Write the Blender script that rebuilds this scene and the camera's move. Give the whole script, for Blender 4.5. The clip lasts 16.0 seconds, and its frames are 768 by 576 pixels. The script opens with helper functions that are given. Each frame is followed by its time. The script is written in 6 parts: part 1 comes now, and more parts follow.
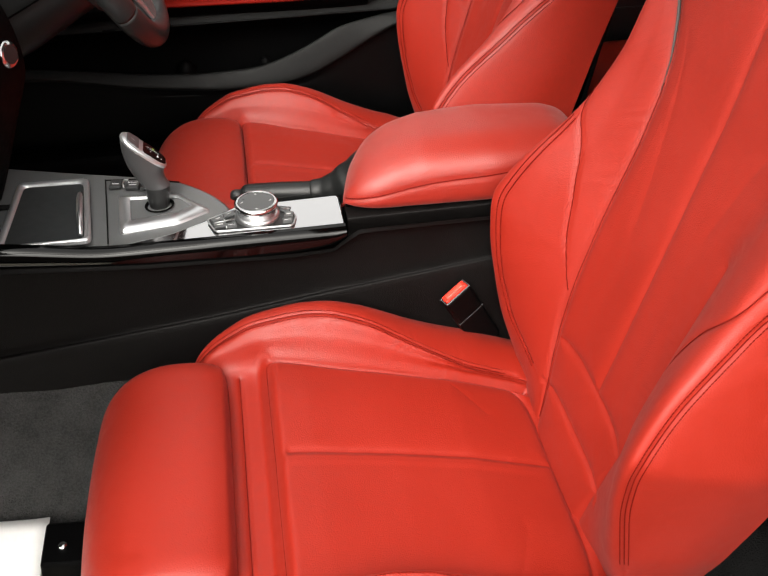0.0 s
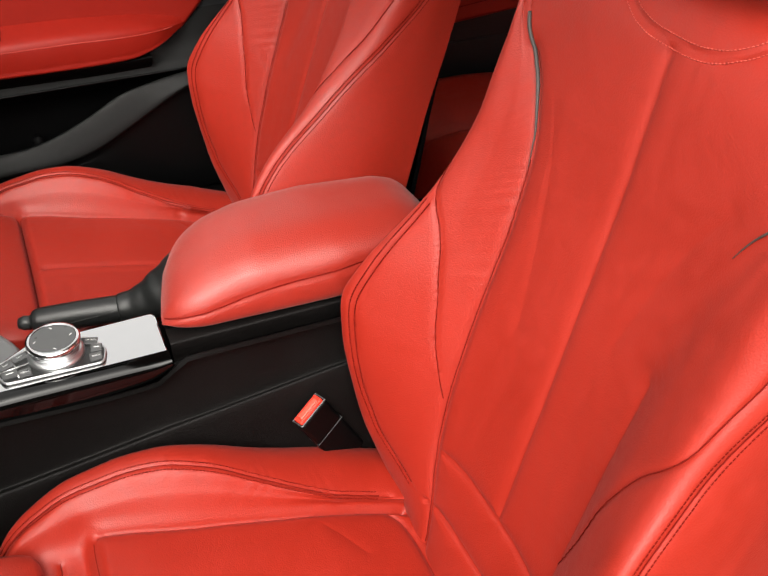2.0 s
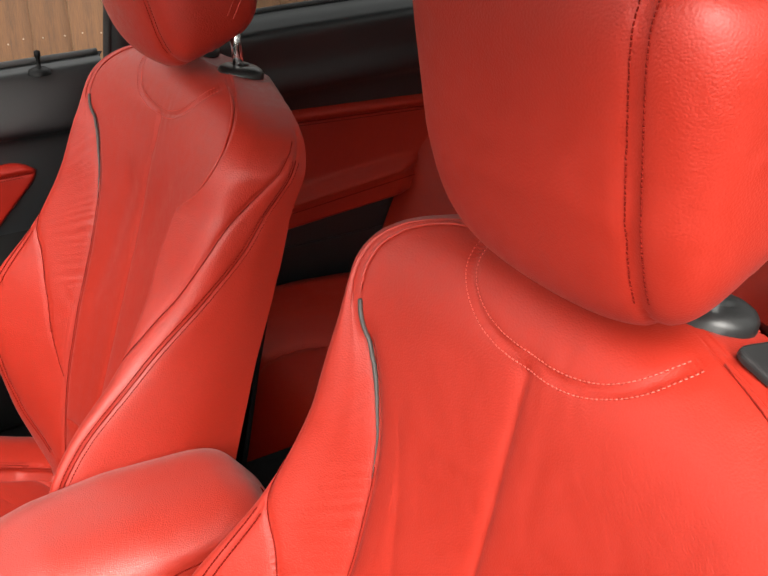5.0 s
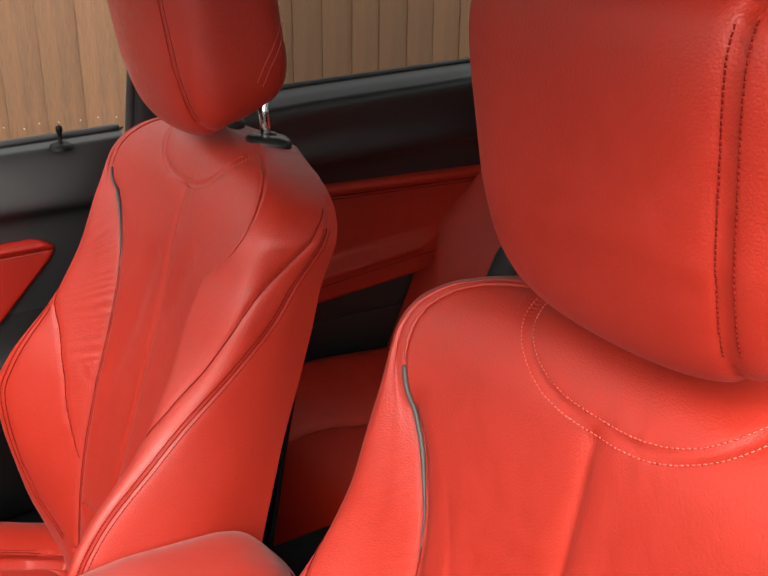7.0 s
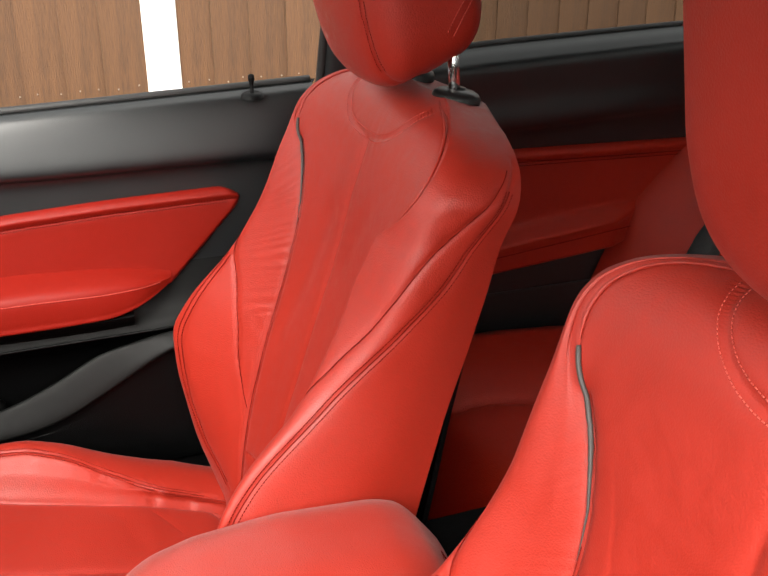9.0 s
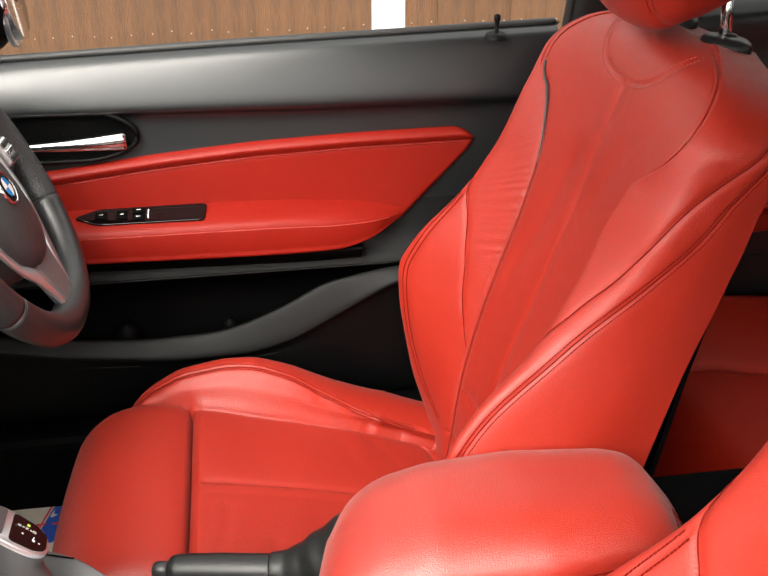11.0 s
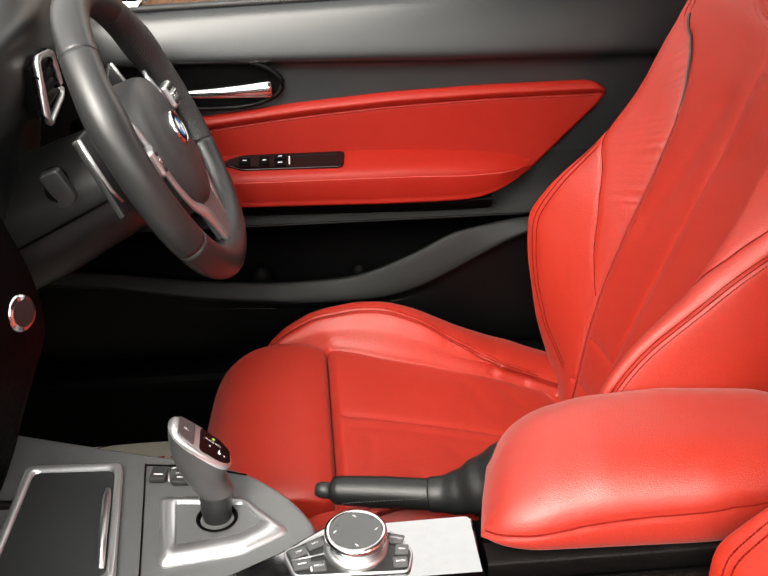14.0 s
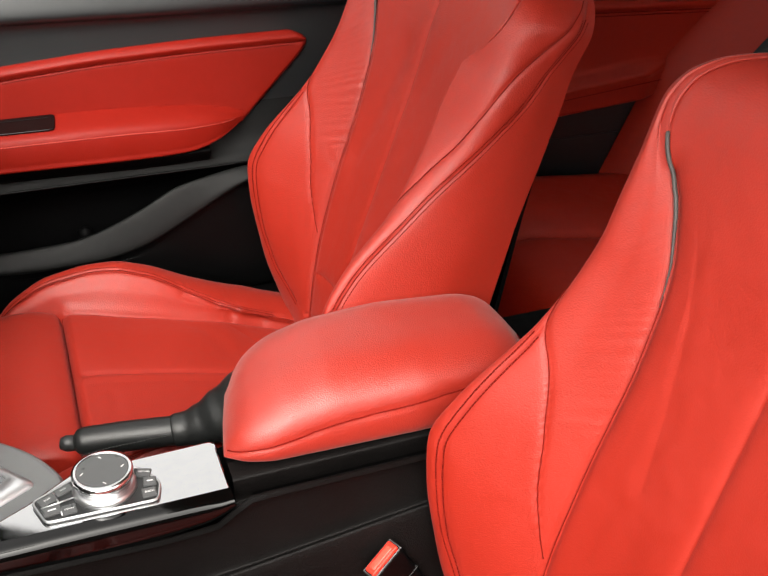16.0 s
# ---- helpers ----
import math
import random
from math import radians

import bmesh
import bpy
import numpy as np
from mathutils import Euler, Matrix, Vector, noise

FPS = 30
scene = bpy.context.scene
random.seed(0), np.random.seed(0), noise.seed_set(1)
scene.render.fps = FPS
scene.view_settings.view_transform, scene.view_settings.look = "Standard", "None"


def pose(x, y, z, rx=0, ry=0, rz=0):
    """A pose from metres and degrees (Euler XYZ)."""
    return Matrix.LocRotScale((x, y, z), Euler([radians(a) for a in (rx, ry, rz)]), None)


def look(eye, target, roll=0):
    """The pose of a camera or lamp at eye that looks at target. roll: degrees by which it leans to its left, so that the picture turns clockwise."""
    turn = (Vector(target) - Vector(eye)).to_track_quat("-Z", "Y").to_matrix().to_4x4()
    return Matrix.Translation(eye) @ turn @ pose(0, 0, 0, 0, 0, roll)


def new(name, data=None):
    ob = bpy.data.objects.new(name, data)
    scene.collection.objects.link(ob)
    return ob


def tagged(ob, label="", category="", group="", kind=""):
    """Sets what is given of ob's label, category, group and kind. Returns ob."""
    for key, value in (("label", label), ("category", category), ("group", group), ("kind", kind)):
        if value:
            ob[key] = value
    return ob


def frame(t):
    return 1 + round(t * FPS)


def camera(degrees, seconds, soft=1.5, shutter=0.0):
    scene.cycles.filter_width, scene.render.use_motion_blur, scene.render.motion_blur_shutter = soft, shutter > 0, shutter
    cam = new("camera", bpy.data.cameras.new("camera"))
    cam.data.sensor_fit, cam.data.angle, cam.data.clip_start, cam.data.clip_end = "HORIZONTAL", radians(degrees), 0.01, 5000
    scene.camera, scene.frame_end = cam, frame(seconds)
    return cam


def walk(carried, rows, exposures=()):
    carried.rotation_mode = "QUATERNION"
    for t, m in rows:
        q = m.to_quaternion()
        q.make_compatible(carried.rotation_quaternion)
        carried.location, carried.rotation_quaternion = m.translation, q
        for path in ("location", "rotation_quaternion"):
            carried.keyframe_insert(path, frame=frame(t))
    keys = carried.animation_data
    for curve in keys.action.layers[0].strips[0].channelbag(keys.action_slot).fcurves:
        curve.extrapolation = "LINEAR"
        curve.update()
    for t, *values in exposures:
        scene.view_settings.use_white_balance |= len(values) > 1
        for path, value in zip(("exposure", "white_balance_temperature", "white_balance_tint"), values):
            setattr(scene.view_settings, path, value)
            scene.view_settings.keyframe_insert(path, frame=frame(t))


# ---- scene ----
cam = camera(43.5, 16.0)
PATH = [
    (0, (-0.033, -1.121, 1.101), (0.202, 0.47, -0.088), -1.5),
    (0.5, (-0.042, -1.043, 1.1), (0.282, 0.521, -0.103), -1.4),
    (1, (-0.036, -0.978, 1.089), (0.386, 0.562, -0.115), -1.2),
    (1.5, (-0.049, -0.927, 1.071), (0.508, 0.592, -0.106), -0.3),
    (2, (-0.022, -0.878, 1.082), (0.607, 0.617, -0.088), -0.4),
    (2.5, (0.008, -0.83, 1.095), (0.691, 0.652, -0.061), -0.4),
    (3, (0.028, -0.788, 1.11), (0.782, 0.682, -0.017), -0.2),
    (3.5, (0.061, -0.758, 1.12), (0.869, 0.708, 0.025), -0.1),
    (4, (0.08, -0.735, 1.135), (0.95, 0.725, 0.08), 0.2),
    (4.5, (0.096, -0.712, 1.144), (1.029, 0.749, 0.146), 0.8),
    (7, (0.082, -0.654, 1.107), (1.08, 0.896, 0.33), 0.4),
    (7.5, (0.085, -0.636, 1.098), (1.03, 0.949, 0.325), 0.3),
    (8, (0.095, -0.622, 1.092), (0.948, 1.006, 0.304), 0.1),
    (8.5, (0.107, -0.613, 1.094), (0.85, 1.054, 0.275), 0.1),
    (9, (0.121, -0.611, 1.078), (0.759, 1.091, 0.243), 0.0),
    (9.5, (0.101, -0.612, 1.071), (0.654, 1.109, 0.218), -0.2),
    (10, (0.054, -0.601, 1.067), (0.541, 1.13, 0.19), -0.2),
    (12.5, (0.048, -0.603, 1.068), (0.061, 1.148, 0.102), -1.0),
    (13, (0.019, -0.618, 1.063), (0.028, 1.132, 0.094), -1.1),
    (13.5, (-0.018, -0.632, 1.057), (0.045, 1.114, 0.085), -1.0),
    (14, (-0.067, -0.643, 1.057), (0.081, 1.097, 0.081), -0.7),
    (14.5, (-0.082, -0.657, 1.061), (0.196, 1.064, 0.08), 0.1),
    (15, (-0.062, -0.685, 1.066), (0.356, 1.001, 0.076), 0.5),
    (15.5, (-0.056, -0.712, 1.063), (0.491, 0.928, 0.059), 0.9),
    (16, (-0.05, -0.726, 1.06), (0.586, 0.864, 0.027), 1.3),
]
walk(cam, [(t, look(eye, target, roll)) for t, eye, target, roll in PATH],
     exposures=[(0.0, -1.50, 6950, 9), (2.5, -1.40, 6950, 9), (4.5, -1.04, 6950, 9), (8.0, -1.08, 6950, 9), (12.5, -0.90, 7050, 9), (14.0, -0.98, 7050, 9), (16.0, -1.20, 6950, 9)])


# ---- light ----
world = bpy.data.worlds.new("overcast_sky")
scene.world = world
world.use_nodes = True
wn, wl = world.node_tree.nodes, world.node_tree.links
sky = wn.new("ShaderNodeTexSky")
sky.sky_type, sky.sun_disc = "NISHITA", False
sky.sun_elevation, sky.sun_rotation, sky.air_density, sky.dust_density = radians(48), radians(209), 1.0, 5.0
cloud = wn.new("ShaderNodeHueSaturation")
cloud.inputs["Saturation"].default_value, cloud.inputs["Value"].default_value = 0.08, 10.6
wl.new(sky.outputs[0], cloud.inputs["Color"])
wl.new(cloud.outputs[0], wn["Background"].inputs[0])
wn["Background"].inputs[1].default_value = 0.15
sun = new("sun", bpy.data.lights.new("sun", "SUN"))
sun.data.energy, sun.data.angle, sun.data.color = 0.54, radians(30), (1.0, 0.98, 0.95)
sun.matrix_world = look((-0.97, -1.76, 2.23), (0, 0, 0))


# ---- materials ----
def material(name, base, rough=0.5, metal=0.0, vary=0.08, big=6.0, grain=0.0, grain_scale=500.0, cells=False,
             wrinkle=0.0, wrinkle_scale=30.0, coat=0.0, spec=0.5, rough_vary=0.08, per_piece=0.0, stretch=None, sheen=0.0):
    """A surface with two scales of colour and gloss variation and fine relief, in metres."""
    mat = bpy.data.materials.new(name)
    mat.use_nodes = True
    nt = mat.node_tree
    n, l = nt.nodes, nt.links
    b = n["Principled BSDF"]
    b.inputs["Metallic"].default_value = metal
    b.inputs["Specular IOR Level"].default_value = spec
    b.inputs["Coat Weight"].default_value = coat
    b.inputs["Sheen Weight"].default_value, b.inputs["Sheen Roughness"].default_value = sheen, 0.5
    b.inputs["Coat Roughness"].default_value = 0.04
    tc = n.new("ShaderNodeTexCoord")
    co = tc.outputs["Object"]
    if stretch:
        mp = n.new("ShaderNodeMapping")
        mp.inputs["Scale"].default_value = stretch
        l.new(co, mp.inputs[0])
        co = mp.outputs[0]
    n1 = n.new("ShaderNodeTexNoise")
    n1.inputs["Scale"].default_value, n1.inputs["Detail"].default_value = big, 5
    n2 = n.new("ShaderNodeTexNoise")
    n2.inputs["Scale"].default_value, n2.inputs["Detail"].default_value = big * 14, 3
    for t in (n1, n2):
        l.new(co, t.inputs["Vector"])
    mix = n.new("ShaderNodeMath")
    mix.operation = "ADD"
    l.new(n1.outputs[0], mix.inputs[0])
    l.new(n2.outputs[0], mix.inputs[1])
    tone = n.new("ShaderNodeMapRange")
    tone.inputs["From Min"].default_value, tone.inputs["From Max"].default_value = 0.7, 1.3
    tone.inputs["To Min"].default_value, tone.inputs["To Max"].default_value = 1 - vary, 1 + vary
    l.new(mix.outputs[0], tone.inputs[0])
    value = tone.outputs[0]
    if per_piece:
        oi = n.new("ShaderNodeObjectInfo")
        pr = n.new("ShaderNodeMapRange")
        pr.inputs["To Min"].default_value, pr.inputs["To Max"].default_value = 1 - per_piece, 1 + per_piece
        l.new(oi.outputs["Random"], pr.inputs[0])
        mm = n.new("ShaderNodeMath")
        mm.operation = "MULTIPLY"
        l.new(value, mm.inputs[0])
        l.new(pr.outputs[0], mm.inputs[1])
        value = mm.outputs[0]
    col = n.new("ShaderNodeVectorMath")
    col.operation = "SCALE"
    col.inputs[0].default_value = base
    l.new(value, col.inputs["Scale"])
    l.new(col.outputs[0], b.inputs["Base Color"])
    rr = n.new("ShaderNodeMapRange")
    rr.inputs["From Min"].default_value, rr.inputs["From Max"].default_value = 0.7, 1.3
    rr.inputs["To Min"].default_value, rr.inputs["To Max"].default_value = max(0.02, rough - rough_vary), min(1, rough + rough_vary)
    l.new(mix.outputs[0], rr.inputs[0])
    l.new(rr.outputs[0], b.inputs["Roughness"])
    last = None
    if wrinkle:
        nw = n.new("ShaderNodeTexNoise")
        nw.inputs["Scale"].default_value, nw.inputs["Detail"].default_value, nw.inputs["Distortion"].default_value = wrinkle_scale, 3, 1.2
        l.new(co, nw.inputs["Vector"])
        bw = n.new("ShaderNodeBump")
        bw.inputs["Strength"].default_value, bw.inputs["Distance"].default_value = 1.0, wrinkle
        l.new(nw.outputs[0], bw.inputs["Height"])
        last = bw
    if grain:
        if cells:
            g = n.new("ShaderNodeTexVoronoi")
            g.feature = "F1"
            g.inputs["Scale"].default_value = grain_scale
            out = g.outputs["Distance"]
        else:
            g = n.new("ShaderNodeTexNoise")
            g.inputs["Scale"].default_value, g.inputs["Detail"].default_value = grain_scale, 2
            out = g.outputs[0]
        l.new(co, g.inputs["Vector"])
        bg = n.new("ShaderNodeBump")
        bg.inputs["Strength"].default_value, bg.inputs["Distance"].default_value = 1.0, grain
        if cells:
            bg.invert = True
        l.new(out, bg.inputs["Height"])
        if last:
            l.new(last.outputs[0], bg.inputs["Normal"])
        last = bg
    if last:
        l.new(last.outputs[0], b.inputs["Normal"])
    return mat


RED = (0.272, 0.0112, 0.0032)
leather = material("red_leather", RED, 0.54, vary=0.08, big=5, wrinkle=0.00018, wrinkle_scale=24, grain=0.00020, grain_scale=600, cells=True, spec=0.46, sheen=0.02)
leather_worn = material("worn_red_leather", RED, 0.52, vary=0.10, big=7, wrinkle=0.00018, wrinkle_scale=34, grain=0.00022, grain_scale=560, cells=True, spec=0.50, sheen=0.03, rough_vary=0.08)
leather_arm = material("red_leather_fine", RED, 0.44, vary=0.05, big=5, grain=0.00028, grain_scale=700, cells=True, spec=0.75, sheen=0.10)
# the same red as RED, with the shade on the door put into its colour
leather_door = material("shaded_red_door_leather", (0.180, 0.0063, 0.0026), 0.50, vary=0.05, big=5, grain=0.0002, grain_scale=800, cells=True, spec=0.22)
leather_rear = material("red_rear_leather", RED, 0.48, vary=0.07, big=4, grain=0.0003, grain_scale=520, cells=True, wrinkle=0.0006, wrinkle_scale=18, spec=0.35)
thread_dark = material("dark_red_thread", (0.135, 0.0060, 0.0034), 0.8, vary=0.2, big=60, spec=0.08)
thread_light = material("light_red_thread", (0.50, 0.075, 0.055), 0.6, vary=0.15, big=60)
thread_black = material("black_thread", (0.02, 0.02, 0.02), 0.7, vary=0.2, big=60)
piping_grey = material("grey_piping", (0.040, 0.034, 0.031), 0.6, vary=0.15, big=40)
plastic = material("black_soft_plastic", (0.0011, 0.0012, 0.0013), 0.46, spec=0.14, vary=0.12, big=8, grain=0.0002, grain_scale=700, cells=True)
plastic_top = material("dark_grey_door_plastic", (0.0066, 0.0086, 0.0094), 0.37, spec=0.62, rough_vary=0.02, vary=0.05, big=5, grain=0.00007, grain_scale=700, cells=True)
plastic_grey = material("grey_satin_plastic", (0.015, 0.0153, 0.0156), 0.36, spec=0.4, vary=0.08, big=6, grain=0.0001, grain_scale=900)
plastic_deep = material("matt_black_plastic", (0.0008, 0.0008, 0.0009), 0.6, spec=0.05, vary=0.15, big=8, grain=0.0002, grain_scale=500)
console_skin = material("console_side_plastic", (0.0036, 0.0031, 0.0030), 0.50, spec=0.10, vary=0.25, big=9, grain=0.0003, grain_scale=600, cells=True)
# black lacquer; the metallic base stands in for a brighter sky reflection
gloss_black = material("brightened_black_lacquer", (0.52, 0.52, 0.525), 0.06, metal=1.0, vary=0.03, rough_vary=0.02, coat=0.6)
gloss_dark = material("black_lacquer_band", (0.0008, 0.0008, 0.0008), 0.06, vary=0.05, rough_vary=0.02, spec=0.35)
deck_grey = material("grey_console_plastic", (0.10, 0.103, 0.104), 0.36, vary=0.06, big=6, grain=0.0001, grain_scale=900, spec=0.4)
display_black = material("black_display", (0.003, 0.003, 0.003), 0.22, vary=0.05, spec=0.3)
lip_grey = material("matt_grey_lip_plastic", (0.0050, 0.0053, 0.0053), 0.6, spec=0.2, vary=0.04, big=6, grain=0.0001, grain_scale=900)
lever_grey = material("satin_grey_lever", (0.085, 0.085, 0.088), 0.34, metal=0.4, vary=0.02, big=4, rough_vary=0.02)
lever_dark = material("dark_satin_lever", (0.060, 0.060, 0.062), 0.32, metal=0.2, vary=0.03, big=4, rough_vary=0.02)
hub_grey = material("grained_airbag_plastic", (0.030, 0.031, 0.032), 0.46, vary=0.05, big=6, grain=0.00012, grain_scale=800, cells=True, spec=0.4)
mat_rubber = material("tray_rubber", (0.024, 0.026, 0.027), 0.45, vary=0.06, big=6, grain=0.0001, grain_scale=900, spec=0.4)
rubber = material("black_rubber", (0.012, 0.012, 0.012), 0.55, vary=0.1, big=20)
leather_black = material("black_leather", (0.018, 0.0185, 0.0188), 0.36, vary=0.06, big=10, rough_vary=0.03, grain=0.00007, grain_scale=900, cells=True)
brake_leather = material("dark_brake_leather", (0.0075, 0.0080, 0.0080), 0.42, vary=0.10, big=14, rough_vary=0.04, grain=0.00012, grain_scale=800, cells=True, spec=0.4)
key_grey = material("grey_key_plastic", (0.062, 0.064, 0.065), 0.34, vary=0.04, big=6, spec=0.4)
leather_perf = material("perforated_black_leather", (0.016, 0.017, 0.018), 0.5, vary=0.12, big=10, grain=0.0006, grain_scale=380, cells=True)
satin = material("satin_silver", (0.66, 0.67, 0.68), 0.36, metal=1.0, vary=0.02, big=3, rough_vary=0.02)
silver_paint = material("silver_painted_trim", (0.60, 0.61, 0.625), 0.30, metal=0.80, vary=0.02, big=3, rough_vary=0.02)
chrome = material("chrome", (0.75, 0.76, 0.77), 0.16, metal=1.0, vary=0.02, big=3, rough_vary=0.02)
carpet = material("charcoal_carpet", (0.036, 0.0355, 0.0355), 0.95, vary=0.45, big=26, grain=0.004, grain_scale=420, spec=0.15)
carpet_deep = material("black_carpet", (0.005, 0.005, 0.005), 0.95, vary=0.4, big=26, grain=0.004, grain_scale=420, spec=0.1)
paper = material("cream_paper", (0.62, 0.58, 0.48), 0.75, vary=0.05, big=10, wrinkle=0.002, wrinkle_scale=9)
paper_white = material("white_card", (0.8, 0.8, 0.79), 0.6, vary=0.03, big=10)
ink_red = material("red_print", (0.55, 0.05, 0.05), 0.7)
ink_blue = material("blue_print", (0.02, 0.08, 0.42), 0.6)
mark_white = material("white_marking", (0.75, 0.75, 0.75), 0.5)
mark_green = material("green_marking", (0.35, 0.55, 0.05), 0.5)
blue_enamel = material("blue_enamel", (0.02, 0.25, 0.65), 0.2, coat=0.5)
red_plastic = material("red_buckle_plastic", (0.75, 0.035, 0.02), 0.35, vary=0.04)
red_light = material("pale_red_plastic", (0.85, 0.075, 0.05), 0.35, vary=0.04)
wood = material("stained_fence_timber", (0.095, 0.043, 0.0170), 0.75, vary=0.34, big=2.4, grain=0.0015, grain_scale=60, per_piece=0.10, stretch=(14, 14, 0.7))
post_white = material("pale_concrete", (0.78, 0.77, 0.74), 0.8, vary=0.05, big=8, grain=0.001, grain_scale=200)
# for the added wall behind the camera
dark_render = material("unseen_wall_render", (0.10, 0.08, 0.065), 0.85, vary=0.1, big=3, grain=0.002, grain_scale=120)
nail_mat = material("galvanised_nail", (0.24, 0.19, 0.15), 0.5, metal=0.3)
asphalt = material("asphalt", (0.06, 0.06, 0.06), 0.9, vary=0.2, big=4, grain=0.004, grain_scale=150)
headliner = material("grey_headliner_cloth", (0.32, 0.31, 0.30), 0.95, vary=0.05, big=12, grain=0.0005, grain_scale=600)
body_paint = material("car_body_paint", (0.02, 0.03, 0.05), 0.2, coat=0.8, vary=0.03)
belt_web = material("grey_belt_webbing", (0.012, 0.014, 0.015), 0.75, vary=0.1, big=30, grain=0.0004, grain_scale=800)


def glass_material(name, tint):
    mat = bpy.data.materials.new(name)
    mat.use_nodes = True
    b = mat.node_tree.nodes["Principled BSDF"]
    b.inputs["Base Color"].default_value = (*tint, 1)
    b.inputs["Transmission Weight"].default_value = 1.0
    b.inputs["Roughness"].default_value = 0.0
    b.inputs["IOR"].default_value = 1.05
    return mat


glass_tint = glass_material("tinted_glass", (0.17, 0.18, 0.18))
glass_dark = glass_material("privacy_glass", (0.05, 0.055, 0.055))


# ---- mesh tools ----
def curve(xs, ys, soft=0.0):
    """A smooth function through a few numbers; soft: the width over which its corners are rounded."""
    xs, ys = np.array(xs, float), np.array(ys, float)
    if not soft:
        return lambda x: np.interp(x, xs, ys)
    fine = np.linspace(xs[0] - 4 * soft, xs[-1] + 4 * soft, 600)
    step = fine[1] - fine[0]
    k = np.arange(-int(3 * soft / step) - 1, int(3 * soft / step) + 2)
    g = np.exp(-0.5 * (k * step / soft) ** 2)
    g /= g.sum()
    lo = np.interp(fine, xs, ys)
    lo[fine < xs[0]] = ys[0] + (fine[fine < xs[0]] - xs[0]) * (ys[1] - ys[0]) / (xs[1] - xs[0])
    lo[fine > xs[-1]] = ys[-1] + (fine[fine > xs[-1]] - xs[-1]) * (ys[-1] - ys[-2]) / (xs[-1] - xs[-2])
    sm = np.convolve(np.pad(lo, len(k) // 2, mode="edge"), g, mode="valid")
    return lambda x: np.interp(x, fine, sm)


def spline(points, t):
    """Catmull-Rom through an array of points (n, d) at parameters t in 0..n-1."""
    p = np.asarray(points, float)
    p = np.concatenate([[2 * p[0] - p[1]], p, [2 * p[-1] - p[-2]]])
    t = np.clip(np.asarray(t, float), 0, len(p) - 3 - 1e-9)
    i = t.astype(int)
    f = (t - i)[..., None]
    a, b, c, d = p[i], p[i + 1], p[i + 2], p[i + 3]
    return 0.5 * (2 * b + (c - a) * f + (2 * a - 5 * b + 4 * c - d) * f ** 2 + (3 * b - a - 3 * c + d) * f ** 3)


def mesh_object(name, verts, faces, mat, parent=None, label="", smooth=True, kind=""):
    me = bpy.data.meshes.new(name)
    me.from_pydata([tuple(v) for v in np.asarray(verts, float).tolist()], [], [tuple(f) for f in faces])
    me.materials.append(mat)
    if smooth:
        me.polygons.foreach_set("use_smooth", [True] * len(me.polygons))
    me.update()
    ob = new(name, me)
    if parent:
        ob.parent = parent
    return tagged(ob, label, kind=kind)


def part(name, bm, mat, parent=None, label="", smooth=True, kind=""):
    me = bpy.data.meshes.new(name)
    bmesh.ops.recalc_face_normals(bm, faces=bm.faces)
    bm.to_mesh(me)
    bm.free()
    me.materials.append(mat)
    if smooth:
        me.polygons.foreach_set("use_smooth", [True] * len(me.polygons))
    ob = new(name, me)
    if parent:
        ob.parent = parent
    return tagged(ob, label, kind=kind)


def thing(name, label, category, group="", at=(0, 0, 0)):
    ob = new(name)
    ob.location = at
    ob.empty_display_size = 0.05
    return tagged(ob, label, category, group)


def grid_faces(nv, nu, close_u=False):
    r, c = np.meshgrid(np.arange(nv - 1), np.arange(nu if close_u else nu - 1), indexing="ij")
    c2 = (c + 1) % nu
    return np.stack([r * nu + c, r * nu + c2, (r + 1) * nu + c2, (r + 1) * nu + c], -1).reshape(-1, 4)


def grid_normals(pos):
    du, dv = np.gradient(pos, axis=1), np.gradient(pos, axis=0)
    n = np.cross(du, dv)
    return n / (np.linalg.norm(n, axis=-1, keepdims=True) + 1e-12)


def sheet(name, pos, mat, parent=None, label="", thick=0.0, flip=False, kind="", close_u=False):
    """A grid of places (rows, columns, 3) as a mesh, given depth where thick is set."""
    pos = np.asarray(pos, float)
    nv, nu = pos.shape[:2]
    faces = grid_faces(nv, nu, close_u)
    verts = pos.reshape(-1, 3)
    if thick:
        nrm = grid_normals(pos)
        back = (pos - nrm * thick).reshape(-1, 3)
        n = len(verts)
        verts = np.concatenate([verts, back])
        edge = list(range(nu)) + [r * nu + nu - 1 for r in range(1, nv)] + [(nv - 1) * nu + c for c in range(nu - 2, -1, -1)] + [r * nu for r in range(nv - 2, 0, -1)]
        rim = [(a, b, b + n, a + n) for a, b in zip(edge, edge[1:] + edge[:1])]
        faces = np.concatenate([faces, faces[:, ::-1] + n, np.array(rim)[:, ::-1]])
    if flip:
        faces = faces[:, ::-1]
    return mesh_object(name, verts, faces.tolist(), mat, parent, label, kind=kind)


